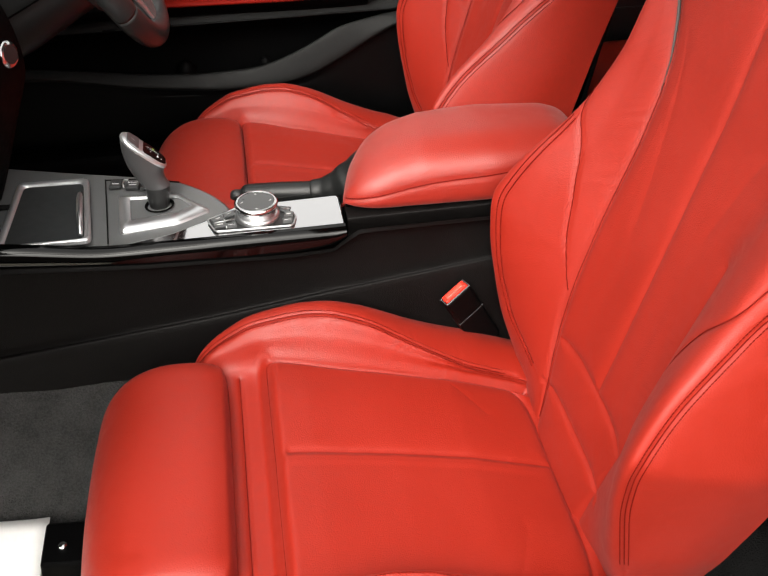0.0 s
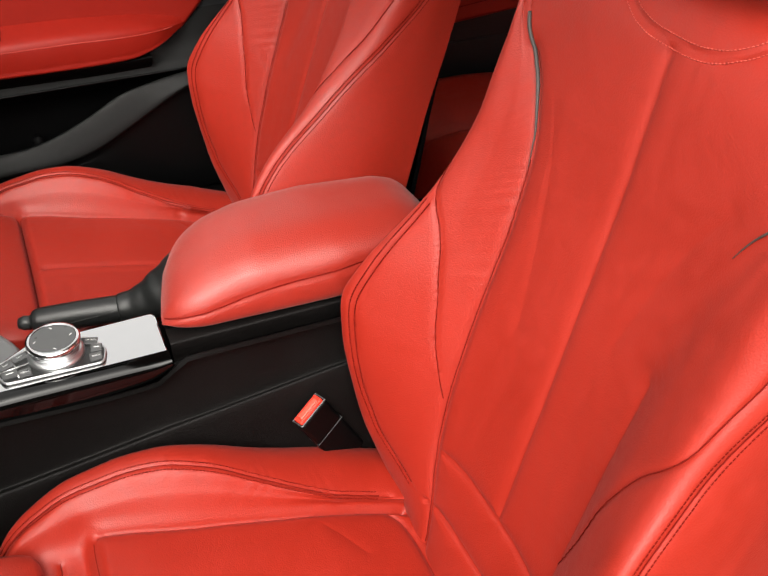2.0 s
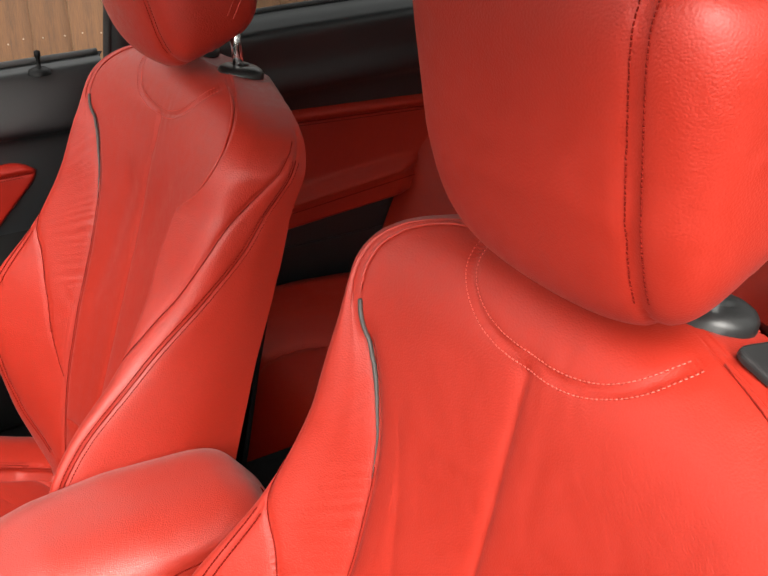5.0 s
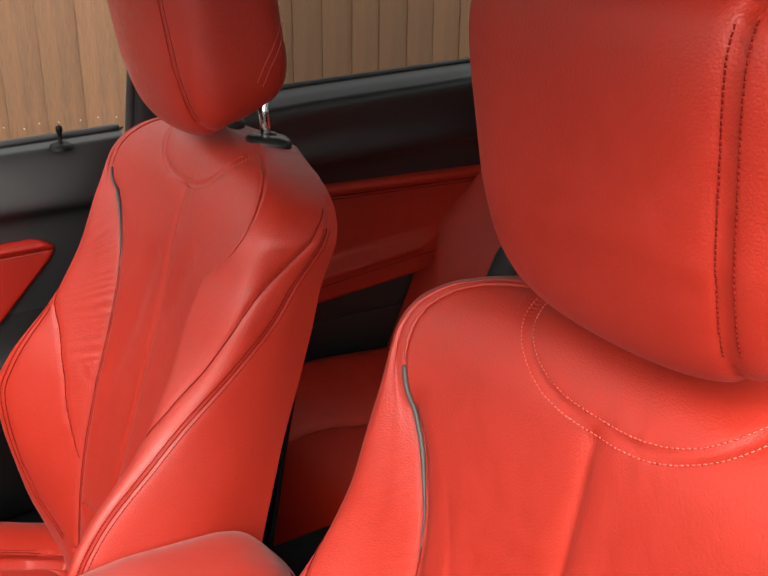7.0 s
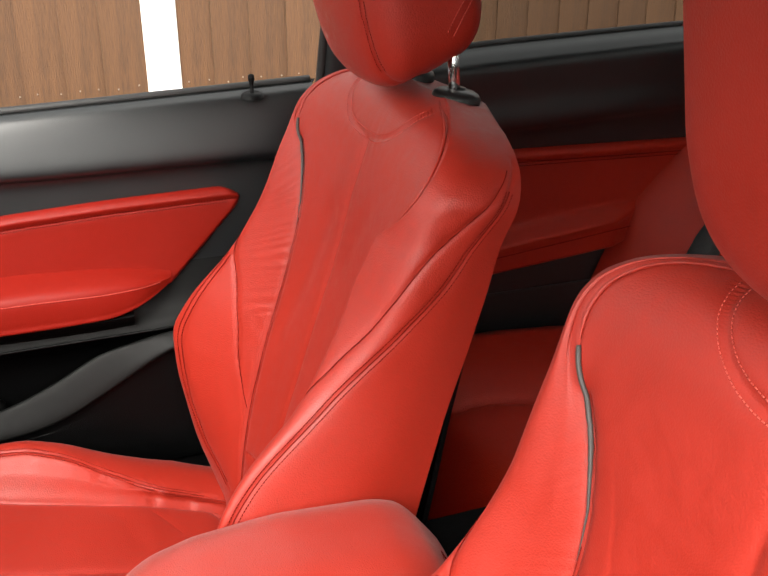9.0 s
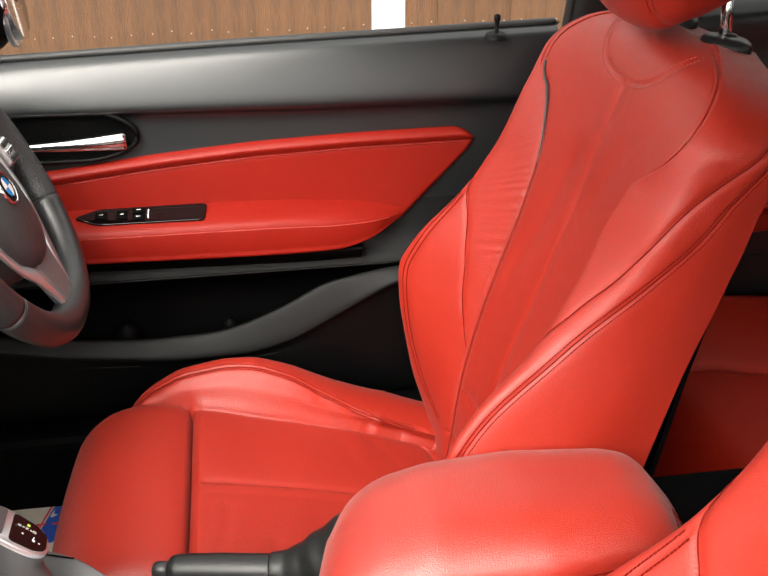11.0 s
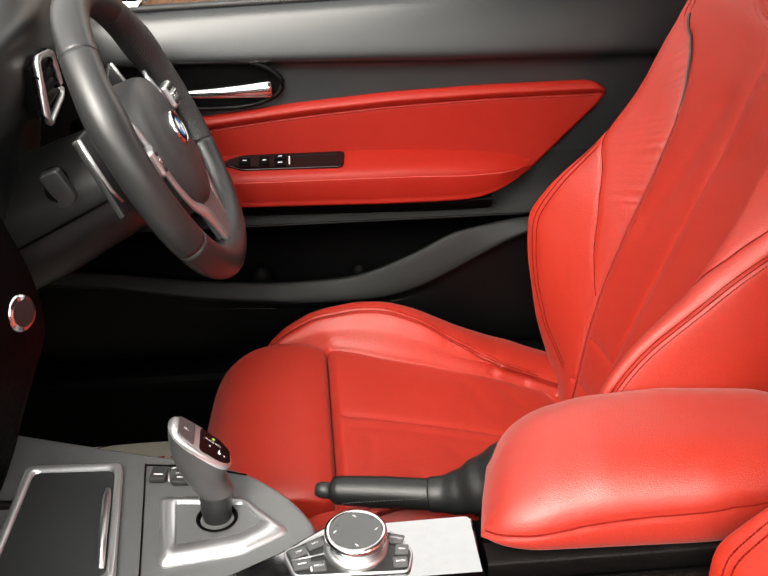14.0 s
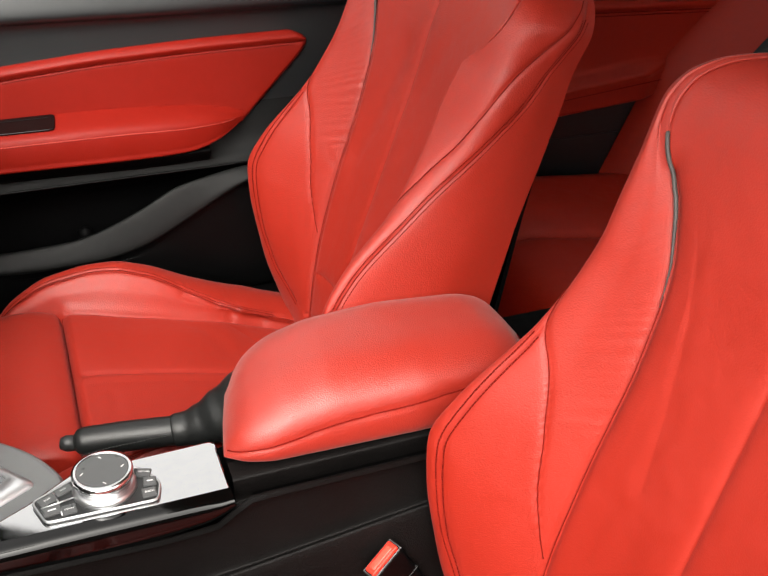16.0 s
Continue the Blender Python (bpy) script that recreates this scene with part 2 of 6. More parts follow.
def tube(name, pts, r, mat, parent=None, label="", sides=10, closed=False, flat=1.0, kind=""):
    """A tube along points; r may vary from point to point; flat squeezes it along the second axis."""
    pts = np.asarray(pts, float)
    n = len(pts)
    r = np.broadcast_to(r, (n,))
    tan = np.roll(pts, -1, 0) - np.roll(pts, 1, 0) if closed else np.gradient(pts, axis=0)
    tan /= np.linalg.norm(tan, axis=1, keepdims=True) + 1e-12
    up = np.array([0, 0, 1.0]) if abs(tan[:, 2]).mean() < 0.85 else np.array([0, 1.0, 0])
    a = np.cross(tan, up)
    a /= np.linalg.norm(a, axis=1, keepdims=True) + 1e-12
    b = np.cross(a, tan)
    ang = np.arange(sides) * 2 * np.pi / sides
    ring = pts[:, None] + r[:, None, None] * (np.cos(ang)[None, :, None] * a[:, None] + flat * np.sin(ang)[None, :, None] * b[:, None])
    verts = ring.reshape(-1, 3)
    faces = grid_faces(n, sides, True).tolist()
    if closed:
        faces += [((n - 1) * sides + c, (n - 1) * sides + (c + 1) % sides, (c + 1) % sides, c) for c in range(sides)]
    else:
        faces += [tuple(range(sides))[::-1], tuple((n - 1) * sides + c for c in range(sides))]
    return mesh_object(name, verts, faces, mat, parent, label, kind=kind)


def box_bm(bm, size, m=None, bevel=0.0, segments=2):
    made = bmesh.ops.create_cube(bm, size=1.0)["verts"]
    bmesh.ops.scale(bm, vec=size, verts=made)
    if bevel:
        edges = list({e for v in made for e in v.link_edges})
        made = list({v for v in bmesh.ops.bevel(bm, geom=edges, offset=bevel, segments=segments, profile=0.5, affect="EDGES")["verts"]} | {v for v in made if v.is_valid})
    if m:
        bmesh.ops.transform(bm, matrix=m, verts=made)
    return made


def box(name, size, m, mat, parent=None, label="", bevel=0.003, segments=2, kind=""):
    bm = bmesh.new()
    box_bm(bm, size, None, bevel, segments)
    bmesh.ops.transform(bm, matrix=m, verts=bm.verts)
    return part(name, bm, mat, parent, label, smooth=False, kind=kind)


def lathe(name, profile, m, mat, parent=None, label="", sides=40):
    """A turned body: profile of (radius, height) round the z axis, placed by m."""
    prof = np.asarray(profile, float)
    ang = np.arange(sides) * 2 * np.pi / sides
    pos = np.stack([prof[:, :1] * np.cos(ang), prof[:, :1] * np.sin(ang), np.repeat(prof[:, 1:], sides, 1)], -1).reshape(-1, 3)
    mm = np.array(m)
    pos = pos @ mm[:3, :3].T + mm[:3, 3]
    return mesh_object(name, pos, grid_faces(len(prof), sides, True).tolist(), mat, parent, label)


def extrude_outline(name, outline, depth, m, mat, parent=None, label="", bevel=0.0, kind=""):
    """A flat outline in x, y, given depth along z, with its rim bevelled, placed by m."""
    bm = bmesh.new()
    f = bm.faces.new([bm.verts.new((x, y, 0)) for x, y in outline])
    ext = bmesh.ops.extrude_face_region(bm, geom=[f])["geom"]
    top = [v for v in ext if isinstance(v, bmesh.types.BMVert)]
    bmesh.ops.translate(bm, vec=(0, 0, depth), verts=top)
    if bevel:
        tops = set(top)
        edges = [e for e in bm.edges if e.verts[0] in tops and e.verts[1] in tops]
        bmesh.ops.bevel(bm, geom=edges, offset=bevel, segments=3, profile=0.5, affect="EDGES")
    bmesh.ops.transform(bm, matrix=m, verts=bm.verts)
    return part(name, bm, mat, parent, label, smooth=False, kind=kind)


def rounded(points, radius, n=5):
    """The outline with its corners rounded."""
    out, p = [], [np.array(q, float) for q in points]
    for i in range(len(p)):
        a, b, c = p[i - 1], p[i], p[(i + 1) % len(p)]
        u, v = (a - b), (c - b)
        r = min(radius, 0.45 * np.linalg.norm(u), 0.45 * np.linalg.norm(v))
        s, e = b + u / np.linalg.norm(u) * r, b + v / np.linalg.norm(v) * r
        for k in np.linspace(0, 1, n):
            out.append(tuple((1 - k) ** 2 * s + 2 * k * (1 - k) * b + k ** 2 * e))
    return out


def stitches(name, pts, nrm, mat, parent, pitch=0.0052, dash=0.0034, r=0.0007, label=""):
    """A run of thread dashes along a line of places with the surface's normals there."""
    pts, nrm = np.asarray(pts, float), np.asarray(nrm, float)
    d = np.r_[0, np.cumsum(np.linalg.norm(np.diff(pts, axis=0), axis=1))]
    verts, faces = [], []
    for at in np.arange(0, d[-1] - dash, pitch):
        a = np.array([np.interp(at, d, pts[:, k]) for k in range(3)])
        b = np.array([np.interp(at + dash, d, pts[:, k]) for k in range(3)])
        n = np.array([np.interp(at, d, nrm[:, k]) for k in range(3)])
        t = (b - a) / (np.linalg.norm(b - a) + 1e-12)
        s = np.cross(n, t)
        base = len(verts)
        for q, f in ((a, 0.5), ((a + b) / 2, 1.0), (b, 0.5)):
            verts += [q - s * r, q + n * r * 1.3 * f, q + s * r, q - n * r * 0.5]
        for k in (0, 4):
            faces += [tuple(base + k + i for i in q) for q in ((0, 1, 5, 4), (1, 2, 6, 5), (2, 3, 7, 6), (3, 0, 4, 7))]
        faces += [(base + 3, base + 2, base + 1, base), (base + 8, base + 9, base + 10, base + 11)]
    return mesh_object(name, verts, faces, mat, parent, label)


def near(points, line):
    """The distance from each of points to a line of places."""
    line = np.asarray(line, float)
    out = np.full(len(points), 1e9)
    for k in range(0, len(line)):
        out = np.minimum(out, ((points - line[k]) ** 2).sum(1))
    return np.sqrt(out)


class Skin:
    """A grid surface that takes seams: grooves pressed in, and panels cut out of it between them."""

    def __init__(self, us, vs, place):
        self.us, self.vs = us, vs
        u, v = np.meshgrid(us, vs)
        self.u, self.v = u, v
        self.pos = place(u, v)
        self.nrm = grid_normals(self.pos)
        self.base = self.pos.copy()
        self.drop = np.zeros(u.shape)

    def at(self, u, v, grid=None):
        g = self.pos if grid is None else grid
        i = np.clip(np.interp(u, self.us, np.arange(len(self.us))), 0, len(self.us) - 1.001)
        j = np.clip(np.interp(v, self.vs, np.arange(len(self.vs))), 0, len(self.vs) - 1.001)
        i0, j0 = i.astype(int), j.astype(int)
        fi, fj = (i - i0)[:, None], (j - j0)[:, None]
        return (1 - fi) * (1 - fj) * g[j0, i0] + fi * (1 - fj) * g[j0, i0 + 1] + (1 - fi) * fj * g[j0 + 1, i0] + fi * fj * g[j0 + 1, i0 + 1]

    def groove(self, u, v, deep=0.004, wide=0.004, puff=0.0, spread=0.02):
        u, v = np.asarray(u, float) + 0 * np.asarray(v, float), np.asarray(v, float)
        fine = np.linspace(0, len(v) - 1, 3 * len(v))
        line = self.at(np.interp(fine, np.arange(len(v)), u), np.interp(fine, np.arange(len(v)), v), self.base)
        reach = 6 * max(wide, spread if puff else 0)
        flat = self.base.reshape(-1, 3)
        close = ((flat > line.min(0) - reach) & (flat < line.max(0) + reach)).all(1)
        d = np.full(len(flat), 1e3)
        d[close] = near(flat[close], line)
        d = d.reshape(self.u.shape)
        self.drop = np.maximum(self.drop, deep * np.exp(-d / wide) + puff * np.exp(-d / spread))

    def fold(self, u, v, deep=0.004, wide=0.02):
        """A broad soft valley along a line."""
        line = self.at(np.asarray(u, float), np.asarray(v, float), self.base)
        d = near(self.base.reshape(-1, 3), line).reshape(self.u.shape)
        self.drop = self.drop + deep * np.exp(-(d / wide) ** 2)

    def pucker(self, u, v, deep=0.0015, pitch=0.011, reach=0.03, side=0, skew=0.0):
        """Short wrinkles that run out of a seam, on one side of it or both."""
        line = self.at(np.asarray(u, float), np.asarray(v, float), self.base)
        run = np.r_[0, np.cumsum(np.linalg.norm(np.diff(line, axis=0), axis=1))]
        flat = self.base.reshape(-1, 3)
        close = np.nonzero(((flat > line.min(0) - 5 * reach) & (flat < line.max(0) + 5 * reach)).all(1))[0]
        best, where = np.full(len(flat), 1e3), np.zeros(len(flat))
        for k in range(len(line)):
            d = ((flat[close] - line[k]) ** 2).sum(1)
            hit = d < best[close]
            best[close[hit]], where[close[hit]] = d[hit], run[k]
        d = np.sqrt(best).reshape(self.u.shape)
        where = where.reshape(self.u.shape) + skew * d
        wave = np.sin(2 * np.pi * where / pitch + 2.1 * np.sin(where * 97.0)) * (0.6 + 0.4 * np.sin(where * 61.0 + 1.0))
        ends = np.clip(np.minimum(where, run[-1] - where) / 0.02, 0, 1)
        on = 1.0 if not side else (np.sign(np.abs(self.u) - np.abs(np.mean(u))) == side)
        self.drop = self.drop + deep * (0.5 + 0.5 * wave) * np.exp(-d / reach) * (1 - np.exp(-d / 0.003)) * ends * on

    def press(self):
        self.pos = self.base - self.nrm * self.drop[..., None]
        self.nrm2 = grid_normals(self.pos)

    def along(self, u, v, side=0.0, lift=0.0008):
        """Places and normals along a line in the surface, moved sideways by some metres."""
        u, v = np.asarray(u, float), np.asarray(v, float)
        p, n = self.at(u, v, self.base), self.at(u, v, self.nrm)
        n /= np.linalg.norm(n, axis=1, keepdims=True)
        t = np.gradient(p, axis=0)
        t /= np.linalg.norm(t, axis=1, keepdims=True) + 1e-12
        q = p + np.cross(n, t) * side
        out = np.empty_like(q)
        ii = np.interp(u, self.us, np.arange(len(self.us))).astype(int)
        jj = np.interp(v, self.vs, np.arange(len(self.vs))).astype(int)
        for k in range(len(q)):
            patch = self.pos[max(0, jj[k] - 8):jj[k] + 9, max(0, ii[k] - 14):ii[k] + 15].reshape(-1, 3)
            close = np.argpartition(((patch - q[k]) ** 2).sum(1), 4)[:4]
            h = np.mean(((patch[close] - q[k]) * n[k]).sum(1))
            out[k] = q[k] + n[k] * (h + lift)
        return out, n

    def panel(self, name, label_grid, value, mat, parent, label="", flip=False):
        faces = grid_faces(*self.u.shape)
        pick = faces[label_grid[:-1, :-1].reshape(-1) == value]
        used = np.unique(pick)
        back = np.full(self.u.size, -1)
        back[used] = np.arange(len(used))
        f = back[pick]
        ob = mesh_object(name, self.pos.reshape(-1, 3)[used], (f[:, ::-1] if flip else f).tolist(), mat, parent, label)
        nrm = self.nrm2.reshape(-1, 3)[used]
        own = np.empty(3 * len(used))
        ob.data.vertices.foreach_get("normal", own)
        if (own.reshape(-1, 3) * nrm).sum() < 0:
            nrm = -nrm
        ob.data.normals_split_custom_set_from_vertices(nrm.tolist())
        return ob


# ---- front seats ----
SPINE_X, SPINE_Z, LEAN = 0.311, 0.158, radians(16.8)
W_TOP = 0.724
b_ridge = curve([-0.05, 0.0, 0.08, 0.18, 0.245, 0.31, 0.385, 0.47, 0.58, 0.64, 0.69, 0.73], [-0.05, -0.01, 0.045, 0.092, 0.112, 0.097, 0.064, 0.042, 0.030, 0.020, -0.004, -0.045], 0.015)
b_wide = curve([-0.05, 0.0, 0.1, 0.25, 0.39, 0.5, 0.58, 0.635, 0.66, 0.685, 0.704, 0.716, 0.73], [0.185, 0.198, 0.225, 0.248, 0.222, 0.211, 0.217, 0.227, 0.222, 0.205, 0.172, 0.138, 0.07], 0.007)
b_main = curve([-0.05, 0.04, 0.086, 0.136, 0.2, 0.31, 0.4, 0.47, 0.51, 0.555, 0.575, 0.592, 0.612, 0.635, 0.66, 0.685, 0.704, 0.714, 0.73], [0.085, 0.096, 0.105, 0.114, 0.119, 0.122, 0.124, 0.131, 0.139, 0.159, 0.175, 0.191, 0.203, 0.209, 0.205, 0.187, 0.156, 0.118, 0.04], 0.007)
b_flat = curve([-0.05, 0.0, 0.1, 0.3, 0.5, 0.64, 0.69, 0.71, 0.73], [0.0, 0.0, 0.004, 0.003, 0.003, 0.010, 0.003, -0.010, -0.05], 0.010)


b_deep = curve([0.0, 0.3, 0.5, 0.62, 0.73], [0.083, 0.088, 0.086, 0.080, 0.086], 0.03)


def backrest_place(u, w, forward):
    rows = w[:, 0]
    out = np.empty((*u.shape, 3))
    for k, h in enumerate(rows):
        yr, y0, qr, q0 = float(b_wide(h)), float(b_main(h)), float(b_ridge(h)), float(b_flat(h))
        y0 = min(y0, yr - 0.012)
        ym, dq = 0.52 * y0 + 0.48 * yr, qr - q0
        f2, f3 = (max(0.0, (y - 0.05) / max(0.02, yr - 0.05)) ** e for y, e in ((y0, 2.0), (ym, 1.5)))
        half = [(0, q0), (0.55 * y0, q0 + 0.3 * f2 * dq * (y0 / yr) ** 2), (y0, q0 + f2 * dq), (ym, q0 + f3 * dq), (yr - 0.004, qr),
                (yr + 0.014, qr - 0.018), (yr + 0.020, 0.5 * (qr - 0.02) - 0.5 * float(b_deep(h))), (yr + 0.010, -float(b_deep(h)))]
        round_ = min(1.0, max(0.0, (W_TOP - h) / 0.08))
        half[5:] = [(yr + 0.014 * round_, half[5][1]), (yr + 0.020 * round_, half[6][1]), (yr + 0.010 * round_, half[7][1])]
        # the bolster towards the passenger door stands further forward, with a broader face
        more, broad = forward * math.exp(-((h - 0.24) / 0.15) ** 2), 0.034 * min(1.0, max(0.0, (h - 0.36) / 0.14)) * round_ * (forward > 0)
        fuller = 0.008 * math.exp(-((h - 0.51) / 0.07) ** 2)
        yk, qm = max(yr - 0.004 - broad, y0 + 0.012), q0 + f2 * dq
        near_ = list(half)
        near_[3] = (0.5 * (y0 + yk), qm + 0.55 * (qr + more - qm))
        near_[4] = (yk, qr + more)
        near_[5] = (half[5][0] + fuller, half[5][1] + more)
        near_[6] = (half[6][0] + fuller, half[6][1] + 0.6 * more)
        near_[7] = (half[7][0] + fuller, half[7][1] + 0.4 * more)
        full = [(-y, q) for y, q in half[:0:-1]] + near_
        yq = spline(full, u[k] + 7)
        x = SPINE_X + h * math.sin(LEAN) - yq[:, 1] * math.cos(LEAN)
        z = SPINE_Z + h * math.cos(LEAN) + yq[:, 1] * math.sin(LEAN)
        out[k] = np.stack([x, -yq[:, 0], z], -1)
    return out


seam_a = curve([0.18, 0.205, 0.25, 0.30, 0.345, 0.37, 0.395, 0.415, 0.47, 0.55, 0.622, 0.69], [2.0, 2.2, 2.48, 2.72, 3.12, 3.4, 3.9, 4.3, 4.75, 5.2, 5.8, 6.5], 0.008)
seam_b = curve([-0.03, 0.06, 0.19, 0.26, 0.34, 0.40, 0.477, 0.55, 0.62, 0.69], [5.1, 4.95, 4.80, 4.80, 4.86, 4.95, 5.35, 5.95, 6.35, 6.75], 0.02)
seam_c = curve([0.045, 0.063, 0.086, 0.14, 0.22, 0.30, 0.36, 0.392], [2.3, 2.95, 3.45, 3.72, 3.8, 3.87, 3.95, 4.0], 0.008)


def yoke_line(y):
    return 0.649 + 0.052 * (np.abs(y) / 0.093) ** 3


def backrest_panels(seat, worn, leather):
    us = np.concatenate([np.linspace(-7, -4, 46)[:-1], np.linspace(-4, -2, 30)[:-1], np.linspace(-2, 2, 130)[:-1], np.linspace(2, 4, 34)[:-1], np.linspace(4, 7, 46)])
    vs = np.linspace(-0.04, W_TOP, 270)
    skin = Skin(us, vs, lambda u, w: backrest_place(u, w, 0.038 if worn else -0.003))
    w = np.linspace(-0.02, 0.718, 260)
    wa = np.linspace(0.185, 0.66, 200)
    wc = np.linspace(0.05, 0.392, 120)
    wb = np.linspace(-0.02, 0.69, 240)
    yoke_y = np.linspace(-0.0975, 0.0975, 110)
    yoke_w = yoke_line(yoke_y)
    yoke_u = np.array([2 * y / float(b_main(h)) for y, h in zip(yoke_y, yoke_w)]).clip(-1.98, 1.98)
    for side in (-1, 1):
        if side > 0:
            skin.groove(side * 2 + 0 * w[w < 0.40], w[w < 0.40], 0.003, 0.006, 0.003, 0.022)
        else:
            skin.groove(side * 2 + 0 * w[w < 0.58], w[w < 0.58], 0.006, 0.0045, 0.005, 0.022)
        skin.groove(side * 2 + 0 * w[w >= 0.58], w[w >= 0.58], 0.002, 0.002)
        skin.groove(side * seam_a(wa), wa, 0.0028, 0.003, 0.001, 0.015)
        skin.groove(side * seam_b(wb), wb, 0.0018, 0.002, 0.0008, 0.01)
        if side < 0:
            skin.groove(side * seam_c(wc), wc, 0.002, 0.0025, 0.001, 0.010)
    skin.groove(yoke_u, yoke_w, 0.0024, 0.0030, 0.0010, 0.012)
    ub = np.linspace(-2, 2, 120)
    skin.groove(ub, 0.136 - 0.012 * (np.abs(ub) / 2) ** 3, 0.004, 0.004, 0.003, 0.02)
    skin.groove(1.1 * ub, 0.060 - 0.010 * (np.abs(ub) / 2) ** 4, 0.006, 0.004, 0.003, 0.015)
    crease = np.linspace(0.135, 0.64, 180)
    crease_u = np.interp(crease, [0.135, 0.22, 0.45, 0.62], [-0.35, -0.25, 0.0, 0.12]) if worn else 0.25 * (0.64 - crease) / 0.57
    skin.groove(crease_u, crease, 0.0045 if worn else 0.004, 0.006, 0.0025, 0.03)
    for u0, w0, u1, w1, deep in () if worn else ((-1.5, 0.55, -0.9, 0.33, 0.0018), (1.5, 0.56, 1.0, 0.40, 0.0018), (0.25, 0.665, 0.1, 0.705, 0.0012)):
        t = np.linspace(0, 1, 60)
        skin.groove(u0 + (u1 - u0) * t, w0 + (w1 - w0) * t, deep, 0.013)
    if worn:
        # the sat-in middle: long soft folds
        for u0, w0, u1, w1, deep, wide in ((-1.45, 0.34, -0.40, 0.52, 0.004, 0.020), (0.3, 0.46, 0.95, 0.56, 0.002, 0.020)):
            t = np.linspace(0, 1, 50)
            skin.fold(u0 + (u1 - u0) * t + 0.06 * np.sin(t * 5), w0 + (w1 - w0) * t, deep, wide)
    wk = np.linspace(0.33, 0.60, 80)
    skin.pucker(-2 + 0 * wk, wk, 0.0018 if worn else 0.0008, 0.013, 0.030, 1, 0.5)
    wk = np.linspace(0.10, 0.50, 90)
    if not worn:
        skin.pucker(2 + 0 * wk, wk, 0.0008, 0.016, 0.020, 0, 0.3)
    skin.pucker(yoke_u[20:90], yoke_w[20:90], 0.0012, 0.014, 0.014)
    skin.press()
    uu, ww = np.abs(skin.u), skin.v
    half = np.array([float(b_main(h)) for h in skin.vs])[:, None]
    y_here = skin.u * half / 2
    lab = np.where(uu < 2, 0, 1)
    lab = np.where((uu < 2) & (ww > yoke_line(y_here)), 5, lab)
    lab = np.where((uu >= 2) & (uu > seam_a(np.clip(ww, 0.18, 0.69))), 2, lab)
    lab = np.where((uu >= 2) & (ww < 0.18), 2, lab)
    lab = np.where((uu > seam_b(np.clip(ww, -0.03, 0.69))), 3, lab)
    lab = lab + np.where((lab > 0) & (lab < 5) & (skin.u > 0), 10, 0)
    skin.panel("backrest_panel", lab, 0, leather, seat)
    skin.panel("yoke_panel", lab, 5, leather, seat)
    for off in (0, 10):
        skin.panel("upper_bolster", lab, 1 + off, leather, seat)
        skin.panel("lower_bolster", lab, 2 + off, leather, seat)
        skin.panel("backrest_side", lab, 3 + off, leather, seat)
    # piping, seam threads
    for side in (-1, 1):
        wp = np.linspace(0.47, 0.608, 60) if side < 0 else np.linspace(0.535, 0.608, 60)
        p, n = skin.along(side * 2 + 0 * wp, wp, 0, 0.0)
        r = 0.0022 * np.clip(np.minimum((wp - wp[0]) / 0.09 + 0.1, (0.613 - wp) / 0.006), 0.15, 1)
        tube("piping", p + n * 0.0015, r, piping_grey, seat, "grey piping in the bolster seam", 8)
        wt = np.linspace(0.612 if side < 0 else 0.585, 0.714, 60)
        p, n = skin.along(side * 2 + 0 * wt, wt, 0, 0.0)
        tube("welt", p + n * 0.0010, 0.0019 * np.clip((0.717 - wt) / 0.01, 0.3, 1) * np.clip((wt - wt[0]) / 0.02 + 0.2, 0, 1), leather, seat, "", 8)
        wl_ = np.linspace(0.0, 0.48, 90)
        p, n = skin.along(side * 2 + 0 * wl_, wl_, 0, 0.0)
        if side < 0:
            tube("seam_line", p + n * 0.0003, 0.0006, thread_dark, seat, sides=6)
        for s in (-0.0045, 0.0, 0.0045):
            wl_ = np.linspace(0.085, 0.66, 130)
            p, n = skin.along(side * seam_b(wl_), wl_, s)
            if s:
                stitches("seam_stitching", p, n, thread_dark, seat, 0.0040, 0.0030, 0.0006)
            else:
                tube("seam_line", p, 0.0006, thread_dark, seat, sides=5)
        wl_ = np.linspace(0.19, 0.68, 120)
        p, n = skin.along(side * seam_a(wl_), wl_, 0)
        tube("seam_line", p, 0.0006, thread_dark, seat, sides=5)
        for s in (-0.004, 0.004) if side < 0 else ():
            wl_ = np.linspace(0.055, 0.388, 100)
            p, n = skin.along(side * seam_c(wl_), wl_, s)
            stitches("seam_stitching", p, n, thread_dark, seat, 0.0042, 0.0034, 0.0008)
    for s in (-0.0055, 0.0055):
        p, n = skin.along(yoke_u, yoke_w, s)
        stitches("yoke_stitching", p, n, thread_light, seat, 0.0038, 0.0025, 0.00055, "pale double stitching round the yoke")
    # dark shell behind
    vs2 = np.linspace(-0.04, W_TOP, 50)
    rows = []
    for h in vs2:
        yr = float(b_wide(h))
        back = -0.142 + 0.03 * max(0, (h - 0.60) / 0.12) ** 2
        yr = yr - 0.012 * min(1, max(0, (h - 0.45) / 0.1))
        d_ = float(b_deep(h)) - 0.004
        full = [(-(yr + 0.0085), -d_), (-(yr + 0.004), -d_ - 0.009), (-(yr - 0.03), -d_ - 0.020), (-0.55 * yr, 0.5 * (back - d_ - 0.03)), (0, back)]
        full = full + [(-y, q) for y, q in full[-2::-1]]
        yq = spline(full, np.linspace(0, 8, 60))
